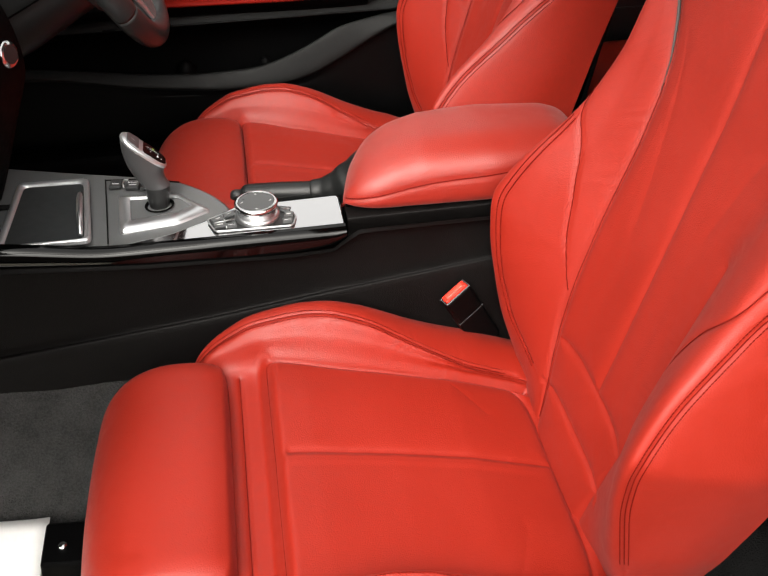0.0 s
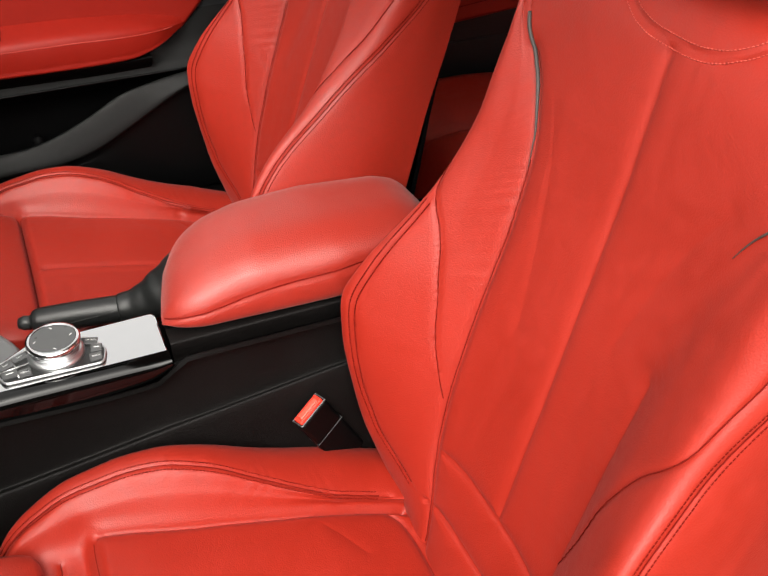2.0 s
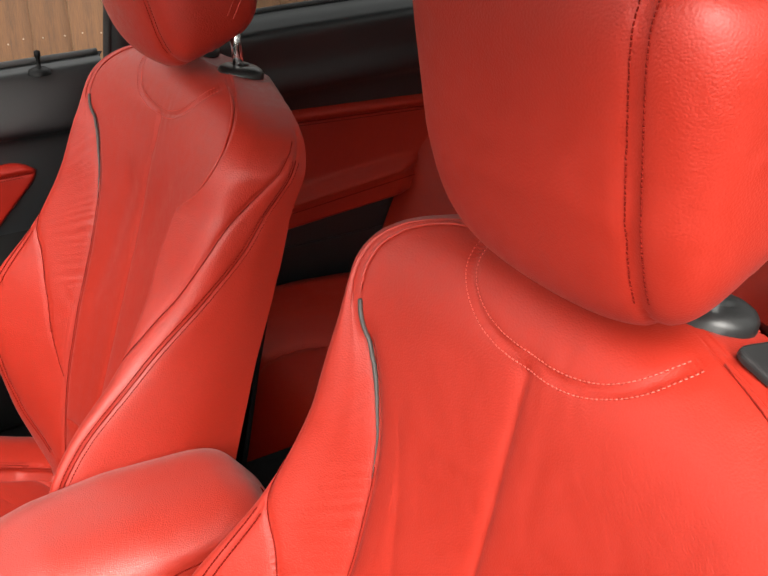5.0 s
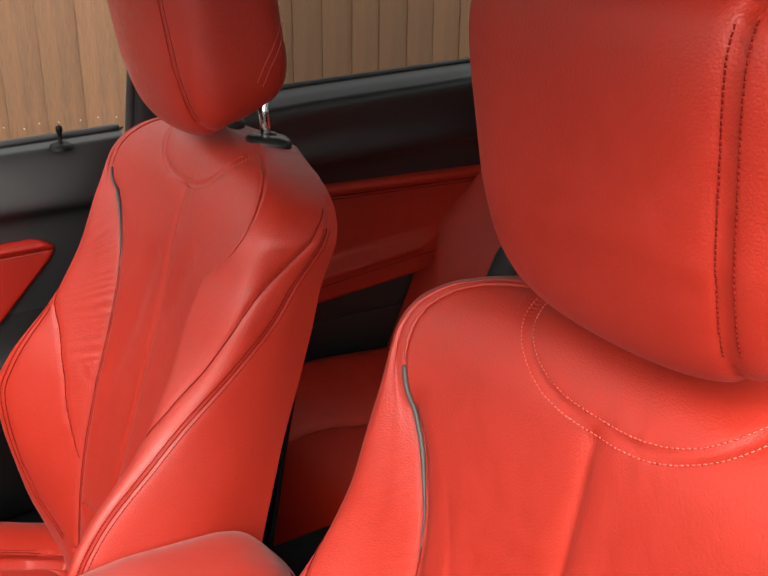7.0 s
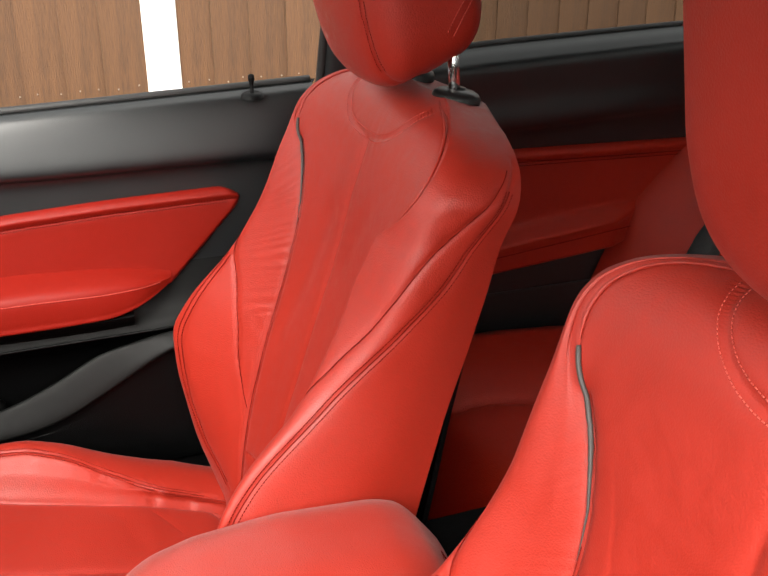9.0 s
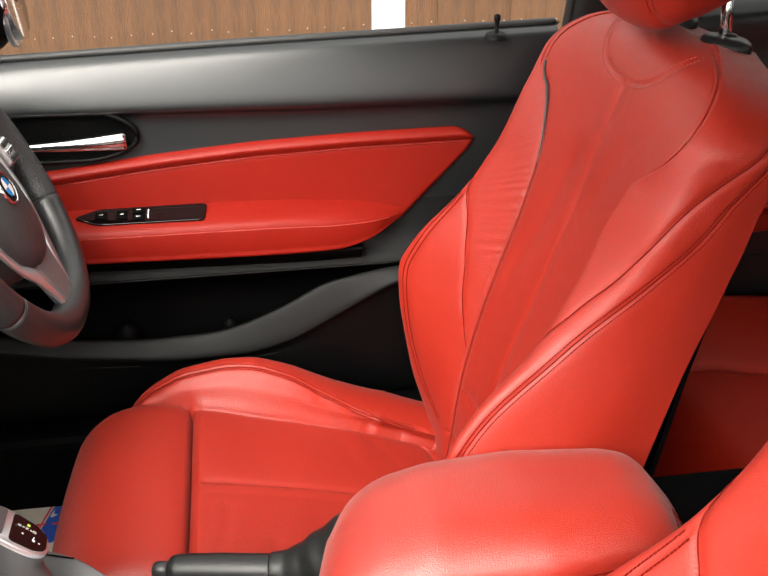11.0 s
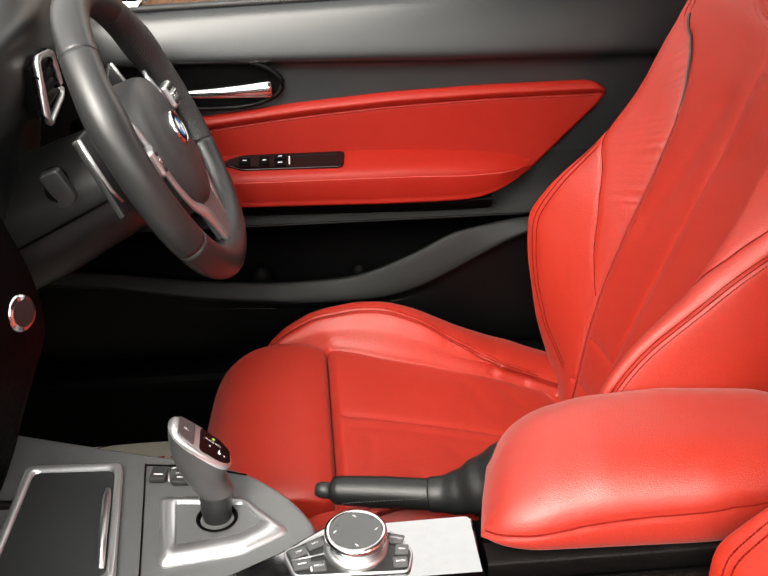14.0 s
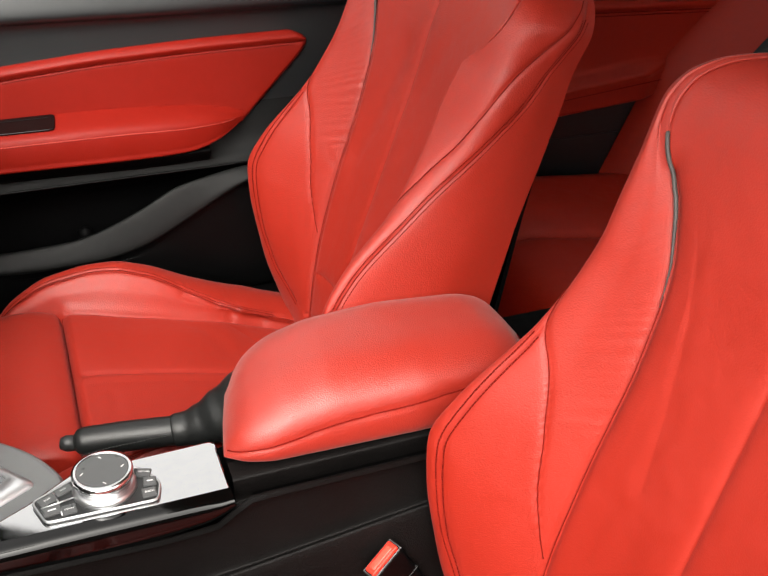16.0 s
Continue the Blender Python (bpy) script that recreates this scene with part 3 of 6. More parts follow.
        rows.append(np.stack([SPINE_X + h * math.sin(LEAN) - yq[:, 1] * math.cos(LEAN), yq[:, 0], SPINE_Z + h * math.cos(LEAN) + yq[:, 1] * math.sin(LEAN)], -1))
    sheet("back_shell", np.array(rows[:46]), plastic_deep, seat, "matt black seat back shell")
    sheet("top_back", np.array(rows[45:]), leather, seat)
    # top between front skin and shell
    loop = np.concatenate([skin.pos[-1], rows[-1]])
    c = loop.mean(0)
    rings = np.array([loop, c + (loop - c) * 0.8 + np.array([0, 0, 0.0005]), c + (loop - c) * 0.4 + np.array([0, 0, -0.003]), c + (loop - c) * 0.02 + np.array([0, 0, -0.004])])
    sheet("top_cap", rings, leather, seat, close_u=True)
    return skin


# cushion: x runs from its nose to the hinge
c_mid = curve([-0.16, -0.10, -0.060, -0.050, -0.040, 0.0, 0.1, 0.2, 0.3, 0.36], [0.20, 0.216, 0.212, 0.236, 0.250, 0.244, 0.222, 0.196, 0.160, 0.13], 0.0035)
c_pad = curve([-0.16, -0.04, 0.05, 0.15, 0.26, 0.36], [0.174, 0.172, 0.157, 0.152, 0.150, 0.14], 0.02)
c_seam = curve([-0.17, -0.12, -0.065, 0.026, 0.07, 0.145, 0.2, 0.275, 0.36], [0.198, 0.206, 0.209, 0.206, 0.198, 0.181, 0.166, 0.148, 0.138], 0.015)
c_top = curve([-0.168, -0.15, -0.12, -0.07, 0.0, 0.05, 0.10, 0.16, 0.22, 0.28, 0.36], [0.17, 0.228, 0.256, 0.283, 0.295, 0.293, 0.277, 0.242, 0.212, 0.187, 0.16], 0.010)
c_out = curve([-0.165, -0.12, -0.05, 0.1, 0.25, 0.36], [0.222, 0.243, 0.256, 0.262, 0.262, 0.25], 0.02)


def cushion_place(u, x):
    out = np.empty((*u.shape, 3))
    for k, h in enumerate(x[:, 0]):
        zc, yp, ys, zs, yo = float(c_mid(h)), float(c_pad(h)), float(c_seam(h)), float(c_top(h)), float(c_out(h))
        ys = max(ys, yp + 0.008)
        zo = zs - 0.012 if h < 0.1 else zs - 0.012 + 0.02 * min(1, (h - 0.1) / 0.15)
        zpad = min(float(c_mid(max(h, -0.036))), zs - 0.004)
        half = [(0, zc), (0.6 * yp, zc + 0.002), (yp, zc + 0.003 + 0.011 * min(1, max(0, (-0.04 - h) / 0.02))), (0.45 * yp + 0.55 * ys, zpad + 0.6 * (zs - zpad)), (ys, zs),
                (0.45 * ys + 0.55 * yo, 0.5 * (zs + zo) + 0.004), (yo - 0.004, zo - 0.018), (yo + 0.004, zo - 0.06), (yo - 0.004, 0.095)]
        far_ = list(half)
        wide_pad = 1.4 * yp
        ys = max(ys, wide_pad + 0.016)
        half[4] = (ys, zs)
        half[1:4] = [(0.6 * wide_pad, half[1][1]), (wide_pad, half[2][1]), (0.45 * wide_pad + 0.55 * ys, half[3][1])]
        full = [(-y, z) for y, z in far_[:0:-1]] + half
        yz = spline(full, u[k] + 8)
        out[k] = np.stack([np.full(len(yz), h), -yz[:, 0], yz[:, 1]], -1)
    return out


def cushion_panels(seat, worn, leather):
    us = np.concatenate([np.linspace(-8, -4, 46)[:-1], np.linspace(-4, -2, 38)[:-1], np.linspace(-2, 2, 140)[:-1], np.linspace(2, 4, 38)[:-1], np.linspace(4, 8, 46)])
    vs = np.linspace(-0.165, 0.335, 230)
    skin = Skin(us, vs, cushion_place)
    x1 = np.linspace(-0.045, 0.315, 140)
    x2 = np.linspace(-0.155, 0.30, 150)
    for side in (-1, 1):
        skin.groove(side * 2 + 0 * x1, x1, 0.006, 0.003, 0.005, 0.010)
        skin.groove(side * 4 + 0 * x2, x2, 0.0025, 0.003, 0.0015, 0.012)
    xc = np.linspace(-0.03, 0.31, 130)
    skin.groove(0 * xc, xc, 0.004, 0.004, 0.003, 0.020)
    skin.fold(0.10 + 0 * xc, xc, -0.0035, 0.007)
    ul = np.linspace(-2, 2, 160)
    skin.groove(ul, 0.312 - 0.025 * (np.abs(ul) / 2) ** 6, 0.005, 0.005, 0.003, 0.02)
    for u0, a0, u1, a1 in ((0.9, 0.24, 1.7, 0.21), (-0.9, 0.24, -1.7, 0.2), (3.0, 0.26, 3.9, 0.2), (-3.0, 0.26, -3.9, 0.2)):
        t = np.linspace(0, 1, 50)
        skin.groove(u0 + (u1 - u0) * t, a0 + (a1 - a0) * t, 0.0015, 0.008)
    if worn:
        for u0, a0, u1, a1, deep, wide in ((0.4, 0.0, 1.6, -0.03, 0.0014, 0.010), (0.9, 0.06, 1.8, 0.02, 0.0014, 0.011), (-3.6, 0.14, -2.5, 0.22, 0.003, 0.010),
                                           (-3.7, 0.19, -2.7, 0.27, 0.003, 0.010), (-1.6, 0.14, -0.5, 0.19, 0.0013, 0.016), (0.5, 0.12, 1.5, 0.17, 0.0014, 0.015)):
            t = np.linspace(0, 1, 40)
            skin.fold(u0 + (u1 - u0) * t, a0 + (a1 - a0) * t + 0.006 * np.sin(t * 5), deep, wide)
    xk = np.linspace(0.04, 0.29, 70)
    for side in (-1, 1):
        skin.pucker(side * 4 + 0 * xk, xk, 0.0012 if worn else 0.0009, 0.019, 0.022, 0, 0.4)
    skin.groove(0.93 * ul, -0.086 + 0 * ul, 0.004, 0.003)
    skin.groove(0.93 * ul, -0.052 + 0 * ul, 0.002, 0.003)
    skin.press()
    uu = np.abs(skin.u)
    lab = np.where(uu < 2, np.where(skin.v > -0.052, 0, 3), np.where(uu < 4, 1, 2)) + np.where((uu >= 2) & (skin.u > 0), 10, 0)
    skin.panel("seat_pad", lab, 0, leather, seat)
    skin.panel("gap_lining", lab, 3, leather, seat)
    for off in (0, 10):
        skin.panel("inner_bolster", lab, 1 + off, leather, seat)
        skin.panel("outer_bolster", lab, 2 + off, leather, seat)
    for u_, x_ in ((0.95 * ul, -0.050 + 0 * ul), (0.95 * ul, -0.087 + 0 * ul)):
        p, n = skin.along(u_, x_, 0, 0.0)
        tube("seam_line", p, 0.0006, thread_dark, seat, sides=5)
    for side in (-1, 1):
        xs = np.linspace(-0.15, 0.285, 110)
        for s in (-0.005, 0.0, 0.005):
            p, n = skin.along(side * 4 + 0 * xs, xs, s)
            if s:
                stitches("seam_stitching", p, n, thread_dark, seat, 0.0040, 0.0030, 0.0006)
            else:
                tube("seam_line", p, 0.0006, thread_dark, seat, sides=5)
    return skin


def thigh_support(seat, leather):
    """The sliding front pad of the cushion."""
    sec = np.array([(-0.110, 0.13), (-0.110, 0.20), (-0.112, 0.243), (-0.122, 0.256), (-0.150, 0.264), (-0.195, 0.264), (-0.235, 0.250), (-0.268, 0.218),
                    (-0.287, 0.172), (-0.290, 0.13), (-0.278, 0.103), (-0.24, 0.095), (-0.15, 0.095)])
    n = 70
    t = np.linspace(0, len(sec) - 1, n)
    prof = spline(sec, t)
    c = prof.mean(0)
    ys = np.r_[-0.178, -0.1775, -0.176, -0.172, -0.165, np.linspace(-0.155, 0.155, 40), 0.165, 0.172, 0.176, 0.1775, 0.178]
    rows = []
    for y in ys:
        e = min(1, max(0, (abs(y) - 0.15) / 0.028))
        k = 1 - 0.16 * (1 - math.sqrt(max(0, 1 - e * e)))
        bow = 0.010 * (1 - (y / 0.178) ** 2)
        p = c + (prof - c) * k
        fwd = np.clip((c[0] - p[:, 0]) / 0.09, 0, 1)
        rows.append(np.stack([p[:, 0] - bow * fwd, np.full(n, y), p[:, 1]], -1))
    rows = np.array(rows)
    verts = rows.reshape(-1, 3)
    faces = grid_faces(len(ys), n, True)[:, ::-1].tolist()
    faces += [tuple(range(n)), tuple((len(ys) - 1) * n + k for k in range(n))[::-1]]
    return mesh_object("thigh_support", verts, faces, leather, seat, "rounded leather front pad")


def headrest(seat, leather, lift):
    """A rounded block leaning forward, seamed where its front meets its sides."""
    bm = bmesh.new()
    bmesh.ops.create_cube(bm, size=2.0)
    bmesh.ops.subdivide_edges(bm, edges=bm.edges, cuts=44, use_grid_fill=True)
    v = np.array([q.co[:] for q in bm.verts])
    e = 4.8
    v = v / ((np.abs(v) ** e).sum(1) ** (1 / e))[:, None]
    hx, hy, hz = 0.066, 0.131, 0.108
    y = v[:, 1] * hy * (1.0 + 0.05 * v[:, 2])
    z = v[:, 2] * hz
    low = np.clip(-v[:, 2], 0, 1)
    x = v[:, 0] * hx * (1 - 0.18 * np.clip(-v[:, 2] - 0.3, 0, 1)) - 0.15 * (z + hz) - 0.012 * (1 - (y / hy) ** 2) * (v[:, 0] < 0)
    z = z - 0.012 * low ** 2 * (1 - (y / hy) ** 2)
    z = z + lift * np.clip((v[:, 0] + 0.6) / 1.6, 0, 1) ** 1.3 * low
    p = np.stack([x, y, z], -1)
    nrm = v / np.linalg.norm(v, axis=1, keepdims=True)
    # seams: two loops over front, bottom and top
    d = np.abs(y + 0.090)
    on = (v[:, 0] < 0.55)
    p -= nrm * (np.where(on, 0.0035 * np.exp(-d / 0.003) + 0.003 * np.exp(-d / 0.02), 0))[:, None]
    for q, c in zip(bm.verts, p):
        q.co = c
    base = Matrix.Translation((0.539, 0, 0.963))
    bmesh.ops.transform(bm, matrix=base, verts=bm.verts)
    head = part("headrest", bm, leather, seat, "padded leather headrest on chrome posts")
    front = v[:, 0] < -0.05
    fp = p[front]
    for side in (-1,):
        for s in (-0.005, 0.005):
            zz = np.linspace(-0.095, 0.090, 110)
            pts = []
            for z_ in zz:
                d2 = (fp[:, 1] - side * (0.090 + s)) ** 2 + (fp[:, 2] - z_) ** 2
                k = np.argsort(d2)[:4]
                wt = 1 / (d2[k] + 1e-7)
                pts.append(((fp[k, 0] * wt).sum() / wt.sum() - 0.0006, side * (0.090 + s), z_))
            stitches("headrest_stitching", np.array(pts) + np.array([0.539, 0, 0.963]), np.tile((-0.97, side * 0.2, 0), (110, 1)), thread_dark, head, 0.0034, 0.0024, 0.0006, "dark double stitching")
    sp = p[v[:, 1] < -0.8]
    arc = spline(np.array([(0.036, 0.018), (0.024, -0.004), (0.010, -0.028), (0.000, -0.050)]), np.linspace(0, 3, 60))
    for s in (0.0, 0.008):
        pts = []
        for x_, z_ in arc + np.array([s, -s * 0.4]):
            d2 = (sp[:, 0] - x_) ** 2 + (sp[:, 2] - z_) ** 2
            k = np.argsort(d2)[:4]
            pts.append((x_, sp[k, 1].mean() - 0.0006, z_))
        stitches("headrest_stitching", np.array(pts) + np.array([0.539, 0, 0.963]), np.tile((0, -1, 0), (60, 1)), thread_light, head, 0.0036, 0.0026, 0.0006, "pale double stitching")
    for y_ in (-0.066, 0.066):
        lathe("post", [(0.0, -0.06), (0.0068, -0.06), (0.0068, 0.06), (0, 0.06)], pose(0.576, y_, 0.862, 0, -4, 0), chrome, head, "chrome headrest post", 16)
        lathe("post_collar", [(0, 0.0105), (0.0095, 0.0105), (0.0100, 0.0085), (0.014, 0.0085), (0.021, 0.0070), (0.026, 0.0040), (0.0285, 0.0), (0.0285, -0.012)], pose(0.580, y_, 0.834, 0, 8, 0), plastic_grey, seat, "black plastic post collar", 24)
        box("collar_slot", (0.014, 0.003, 0.004), pose(0.564, y_ - 0.006, 0.8395, 0, 4, 25), plastic_deep, seat, bevel=0.001)
    return head


def seat_base(seat):
    rows = []
    for x in np.linspace(-0.22, 0.34, 14):
        yo = 0.235 if x > -0.1 else 0.19
        z0 = 0.135 if x > -0.15 else 0.11
        sec = [(-yo, z0), (-yo - 0.012, z0 - 0.03), (-yo + 0.005, 0.045), (-0.15, 0.03), (0.15, 0.03), (yo - 0.005, 0.045), (yo + 0.012, z0 - 0.03), (yo, z0)]
        yz = spline(sec, np.linspace(0, 7, 40))
        rows.append(np.stack([np.full(40, x), yz[:, 0], yz[:, 1]], -1))
    sheet("base_cover", np.array(rows), plastic_deep, seat, "black plastic seat base", flip=True, thick=0.003)
    box("base_front", (0.02, 0.36, 0.07), pose(-0.23, 0, 0.075), plastic_deep, seat, bevel=0.006)
    for y_ in (-0.2, 0.2):
        box("seat_rail", (0.60, 0.035, 0.03), pose(0.02, y_, 0.017), plastic_deep, seat, "black steel seat rail on the floor", bevel=0.003)
        lathe("rail_bolt", [(0, 0.006), (0.006, 0.006), (0.008, 0.003), (0.008, 0)], pose(-0.265, y_, 0.032), chrome, seat, "steel bolt", 12)


def release_handle(seat, side):
    """The fold-down lever on the outer shoulder of the backrest."""
    a, b, c = Vector((0.538, side * 0.108, 0.8375)), Vector((0.541, side * 0.186, 0.818)), Vector((0.600, side * 0.113, 0.836))
    ux = (b - a).normalized()
    n = ux.cross(c - a).normalized()
    n = n if n.z > 0 else -n
    uy = n.cross(ux)
    uy = uy if uy.x > 0 else -uy
    m = Matrix.Translation(a) @ Matrix((ux, uy, n)).transposed().to_4x4()
    plate = extrude_outline("release_plate", rounded([(0.0, 0.004), (0.075, 0.0), (0.105, 0.020), (0.100, 0.056), (0.012, 0.052)], 0.012, 6), 0.006, m @ pose(0, 0, -0.001), plastic_grey, seat, "dark grey plate of the folding lever", 0.003)
    extrude_outline("release_lever", rounded([(0.022, 0.016), (0.080, 0.014), (0.085, 0.042), (0.026, 0.040)], 0.010, 6), 0.005, m @ pose(0, 0, 0.005), plastic_deep, plate, "black folding lever", 0.002)


def rail_cover(seat):
    """The cover over the front end of the seat rail."""
    cover = box("rail_cover", (0.060, 0.075, 0.045), pose(-0.350, 0.080, 0.024, 0, 6, 0), plastic_deep, seat, "black cover on the rail end", bevel=0.005)
    lathe("rail_bolt", [(0, 0.004), (0.005, 0.004), (0.007, 0.001), (0.007, -0.002)], pose(-0.350, 0.072, 0.048, 0, 6, 0), chrome, cover, "steel bolt", 12)


def front_seat(y, worn, leather):
    seat = thing("car_seat", "red leather sports car seat with stitched bolsters and headrest", "car seat", "front seats", (0, y, 0))
    backrest_panels(seat, worn, leather)
    cushion_panels(seat, worn, leather)
    thigh_support(seat, leather)
    headrest(seat, leather, 0.046 if worn else 0.076)
    seat_base(seat)
    return seat


PASSENGER_Y, DRIVER_Y = -0.285, 0.445
passenger_seat = front_seat(PASSENGER_Y, False, leather)
driver_seat = front_seat(DRIVER_Y, True, leather_worn)
release_handle(passenger_seat, -1)
rail_cover(passenger_seat)
for ob in [q for q in driver_seat.children if q.name.startswith("piping") and q.data.vertices[0].co.y < 0]:
    bpy.data.objects.remove(ob)
for ob in driver_seat.children:
    if ob.name.startswith("thigh_support"):
        ob.location.x += 0.060
    elif ob.name.startswith("headrest"):
        ob.location.z -= 0.014
    elif ob.name.startswith(("post_collar", "collar_slot")):
        ob.location.z -= 0.015
    elif max(v.co.z for v in ob.data.vertices) > 0.72:
        # this backrest stands a little lower at its top
        for v in ob.data.vertices:
            v.co.z -= 0.017 * min(1.0, max(0.0, (v.co.z - 0.70) / 0.11))
for ob in passenger_seat.children:
    if ob.data and ob.name.startswith(("backrest", "yoke", "upper_b", "lower_b", "piping", "welt", "seam", "top_cap")) and max(v.co.z for v in ob.data.vertices) > 0.42:
        # its inner bolster is pressed back a little, its middle padded out
        for v in ob.data.vertices:
            h = min(1.0, max(0.0, (v.co.z - 0.16) / 0.60))
            mid = max(0.0, 1 - (v.co.y / 0.20) ** 2)
            rim_ = math.exp(-((v.co.z - 0.56) / 0.15) ** 2) * min(1.0, max(0.0, (v.co.y - 0.10) / 0.08))
            v.co.x += 0.011 * rim_ - 0.004 * h * mid
            v.co.y += 0.008 * h * mid
            v.co.z += 0.004 * h - 0.010 * min(1.0, max(0.0, (v.co.z - 0.79) / 0.05))
for ob in passenger_seat.children:
    if ob.name.startswith("thigh_support"):
        ob.location.x += 0.007
tagged(passenger_seat, "red leather sports seat with its thigh support pulled out")
tagged(driver_seat, "red leather sports seat, its thigh support pushed in")


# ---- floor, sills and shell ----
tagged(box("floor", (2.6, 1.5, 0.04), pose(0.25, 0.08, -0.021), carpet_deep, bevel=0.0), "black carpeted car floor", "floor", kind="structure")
pw = np.linspace(-0.62, 0.0, 40)
rows = []
rise = curve([-0.62, -0.16, -0.10, -0.055, -0.02, 0.02], [0.004, 0.006, 0.03, 0.11, 0.2, 0.25], 0.02)
for x in np.linspace(-0.95, 0.3, 50):
    toe = max(0, (-0.62 - x)) * 0.75
    rows.append(np.stack([np.full(40, x), pw, rise(pw) + toe + 0.002 * np.sin(x * 40) * np.cos(pw * 31)], -1))
tagged(sheet("carpet", np.array(rows), carpet, None, "charcoal carpet of the passenger footwell", flip=True), category="carpet", kind="structure")
tagged(box("sill_passenger", (2.3, 0.12, 0.14), pose(0.3, -0.70, 0.02), plastic_deep, None, "black sill trim under the open door", bevel=0.02, segments=3), category="sill", kind="structure")
tagged(box("sill_driver", (2.45, 0.12, 0.17), pose(0.45, 0.775, 0.06), plastic_deep, None, "black sill trim below the closed door", bevel=0.02, segments=3), category="sill", kind="structure")
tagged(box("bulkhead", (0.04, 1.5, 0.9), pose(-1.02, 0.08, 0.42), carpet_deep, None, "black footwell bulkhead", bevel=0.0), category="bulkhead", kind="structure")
roof_x = np.linspace(0.08, 1.52, 22)
rows = []
for x in roof_x:
    yy = np.linspace(-0.49, 0.66, 24)
    crown = 1.205 - 0.05 * ((yy - 0.06) / 0.6) ** 2 - 0.13 * max(0, (x - 0.5) / 1.02) ** 2 - 0.03 * max(0, (0.30 - x) / 0.3) ** 2
    rows.append(np.stack([np.full(24, x), yy, crown], -1))
tagged(sheet("ceiling", np.array(rows), headliner, None, "grey cloth headliner under the roof", thick=0.03), category="ceiling", kind="structure")


def pillar(name, a, b, ra, rb, label):
    t = np.linspace(0, 1, 14)[:, None]
    p = np.array(a) * (1 - t) + np.array(b) * t + np.array([0, 0.0, 0.03]) * t * (1 - t)
    ob = tube(name, p, np.interp(t[:, 0], [0, 1], [ra, rb]), plastic_deep, None, label, 12, flat=0.6)
    tagged(ob, category="pillar", kind="structure")


pillar("pillar_a_driver", (-0.78, 0.76, 0.70), (0.08, 0.64, 1.15), 0.045, 0.04, "dark windscreen pillar")
pillar("pillar_a_passenger", (-0.80, -0.62, 0.70), (-0.16, -0.45, 1.17), 0.045, 0.04, "dark windscreen pillar")
pillar("pillar_b_passenger", (0.70, -0.64, 0.30), (0.66, -0.52, 1.14), 0.05, 0.04, "dark door pillar")
pillar("pillar_c_driver", (1.62, 0.72, 0.78), (1.22, 0.60, 1.10), 0.09, 0.07, "dark rear pillar")
pillar("pillar_c_passenger", (1.62, -0.56, 0.78), (1.22, -0.44, 1.10), 0.09, 0.07, "dark rear pillar")
tagged(box("quarter_panel_passenger", (1.05, 0.03, 0.72), pose(1.22, -0.66, 0.40), plastic_deep, None, "dark rear side trim", bevel=0.01), category="panel", kind="structure")
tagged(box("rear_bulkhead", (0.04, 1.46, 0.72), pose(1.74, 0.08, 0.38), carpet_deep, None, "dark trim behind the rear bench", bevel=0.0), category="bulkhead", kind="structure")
tagged(box("parcel_shelf", (0.50, 1.40, 0.03), pose(1.55, 0.08, 0.78), plastic_deep, None, "dark parcel shelf below the rear window", bevel=0.008), category="shelf", kind="structure")

# ---- outside ----
# unseen wall, added behind the camera to hold back low skylight from that side
tagged(box("wall_drive", (14, 0.2, 1.25), pose(0.3, -2.1, 0.325), dark_render, None, "unseen plain dark wall added to block low skylight", bevel=0.0), category="wall", kind="structure")
bm = bmesh.new()
bmesh.ops.create_grid(bm, x_segments=2, y_segments=2, size=400)
ground = part("ground", bm, asphalt, None, "dark asphalt drive", kind="structure")
ground.location.z = -0.30
tagged(ground, category="ground")

fence = thing("fence", "orange-brown featheredge timber fence beside a pale concrete post", "fence", at=(0, 2.2, -0.30))
verts = [(-0.062, 0.0, 0), (0.062, 0.008, 0), (0.062, 0.022, 0), (-0.062, 0.008, 0)]
verts = verts + [(x, y, 1.68) for x, y, z in verts]
bd = bpy.data.meshes.new("board")
bd.from_pydata(verts, [], [(0, 1, 5, 4), (1, 2, 6, 5), (2, 3, 7, 6), (3, 0, 4, 7), (3, 2, 1, 0), (4, 5, 6, 7)])
bd.materials.append(wood)
xs_boards = []
for k in range(-22, 40):
    x = 0.50 + k * 0.108 + (0.103 if k >= 0 else 0.007)
    ob = new("board", bd)
    ob.parent = fence
    ob.location = (x, random.uniform(-0.002, 0.003), random.uniform(-0.01, 0.01))
    ob.rotation_euler = (0, radians(random.uniform(-0.25, 0.25)), 0)
    xs_boards.append(x)
bm = bmesh.new()
for x in xs_boards:
    for dx in (-0.030, 0.025):
        for z in (0.752, 1.35):
            bmesh.ops.create_icosphere(bm, subdivisions=1, radius=0.0028, matrix=Matrix.Translation((x + dx + random.uniform(-0.006, 0.006), -0.001 + 0.065 * (dx + 0.062), z + random.uniform(-0.006, 0.006))))
part("nails", bm, nail_mat, fence, "pale nail heads", kind="stuff")
post = box("concrete_post", (0.096, 0.066, 1.80), pose(0.502, 2.226, 0.60), post_white, None, "pale concrete fence post standing between the timber panels", bevel=0.006)
tagged(post, category="post")

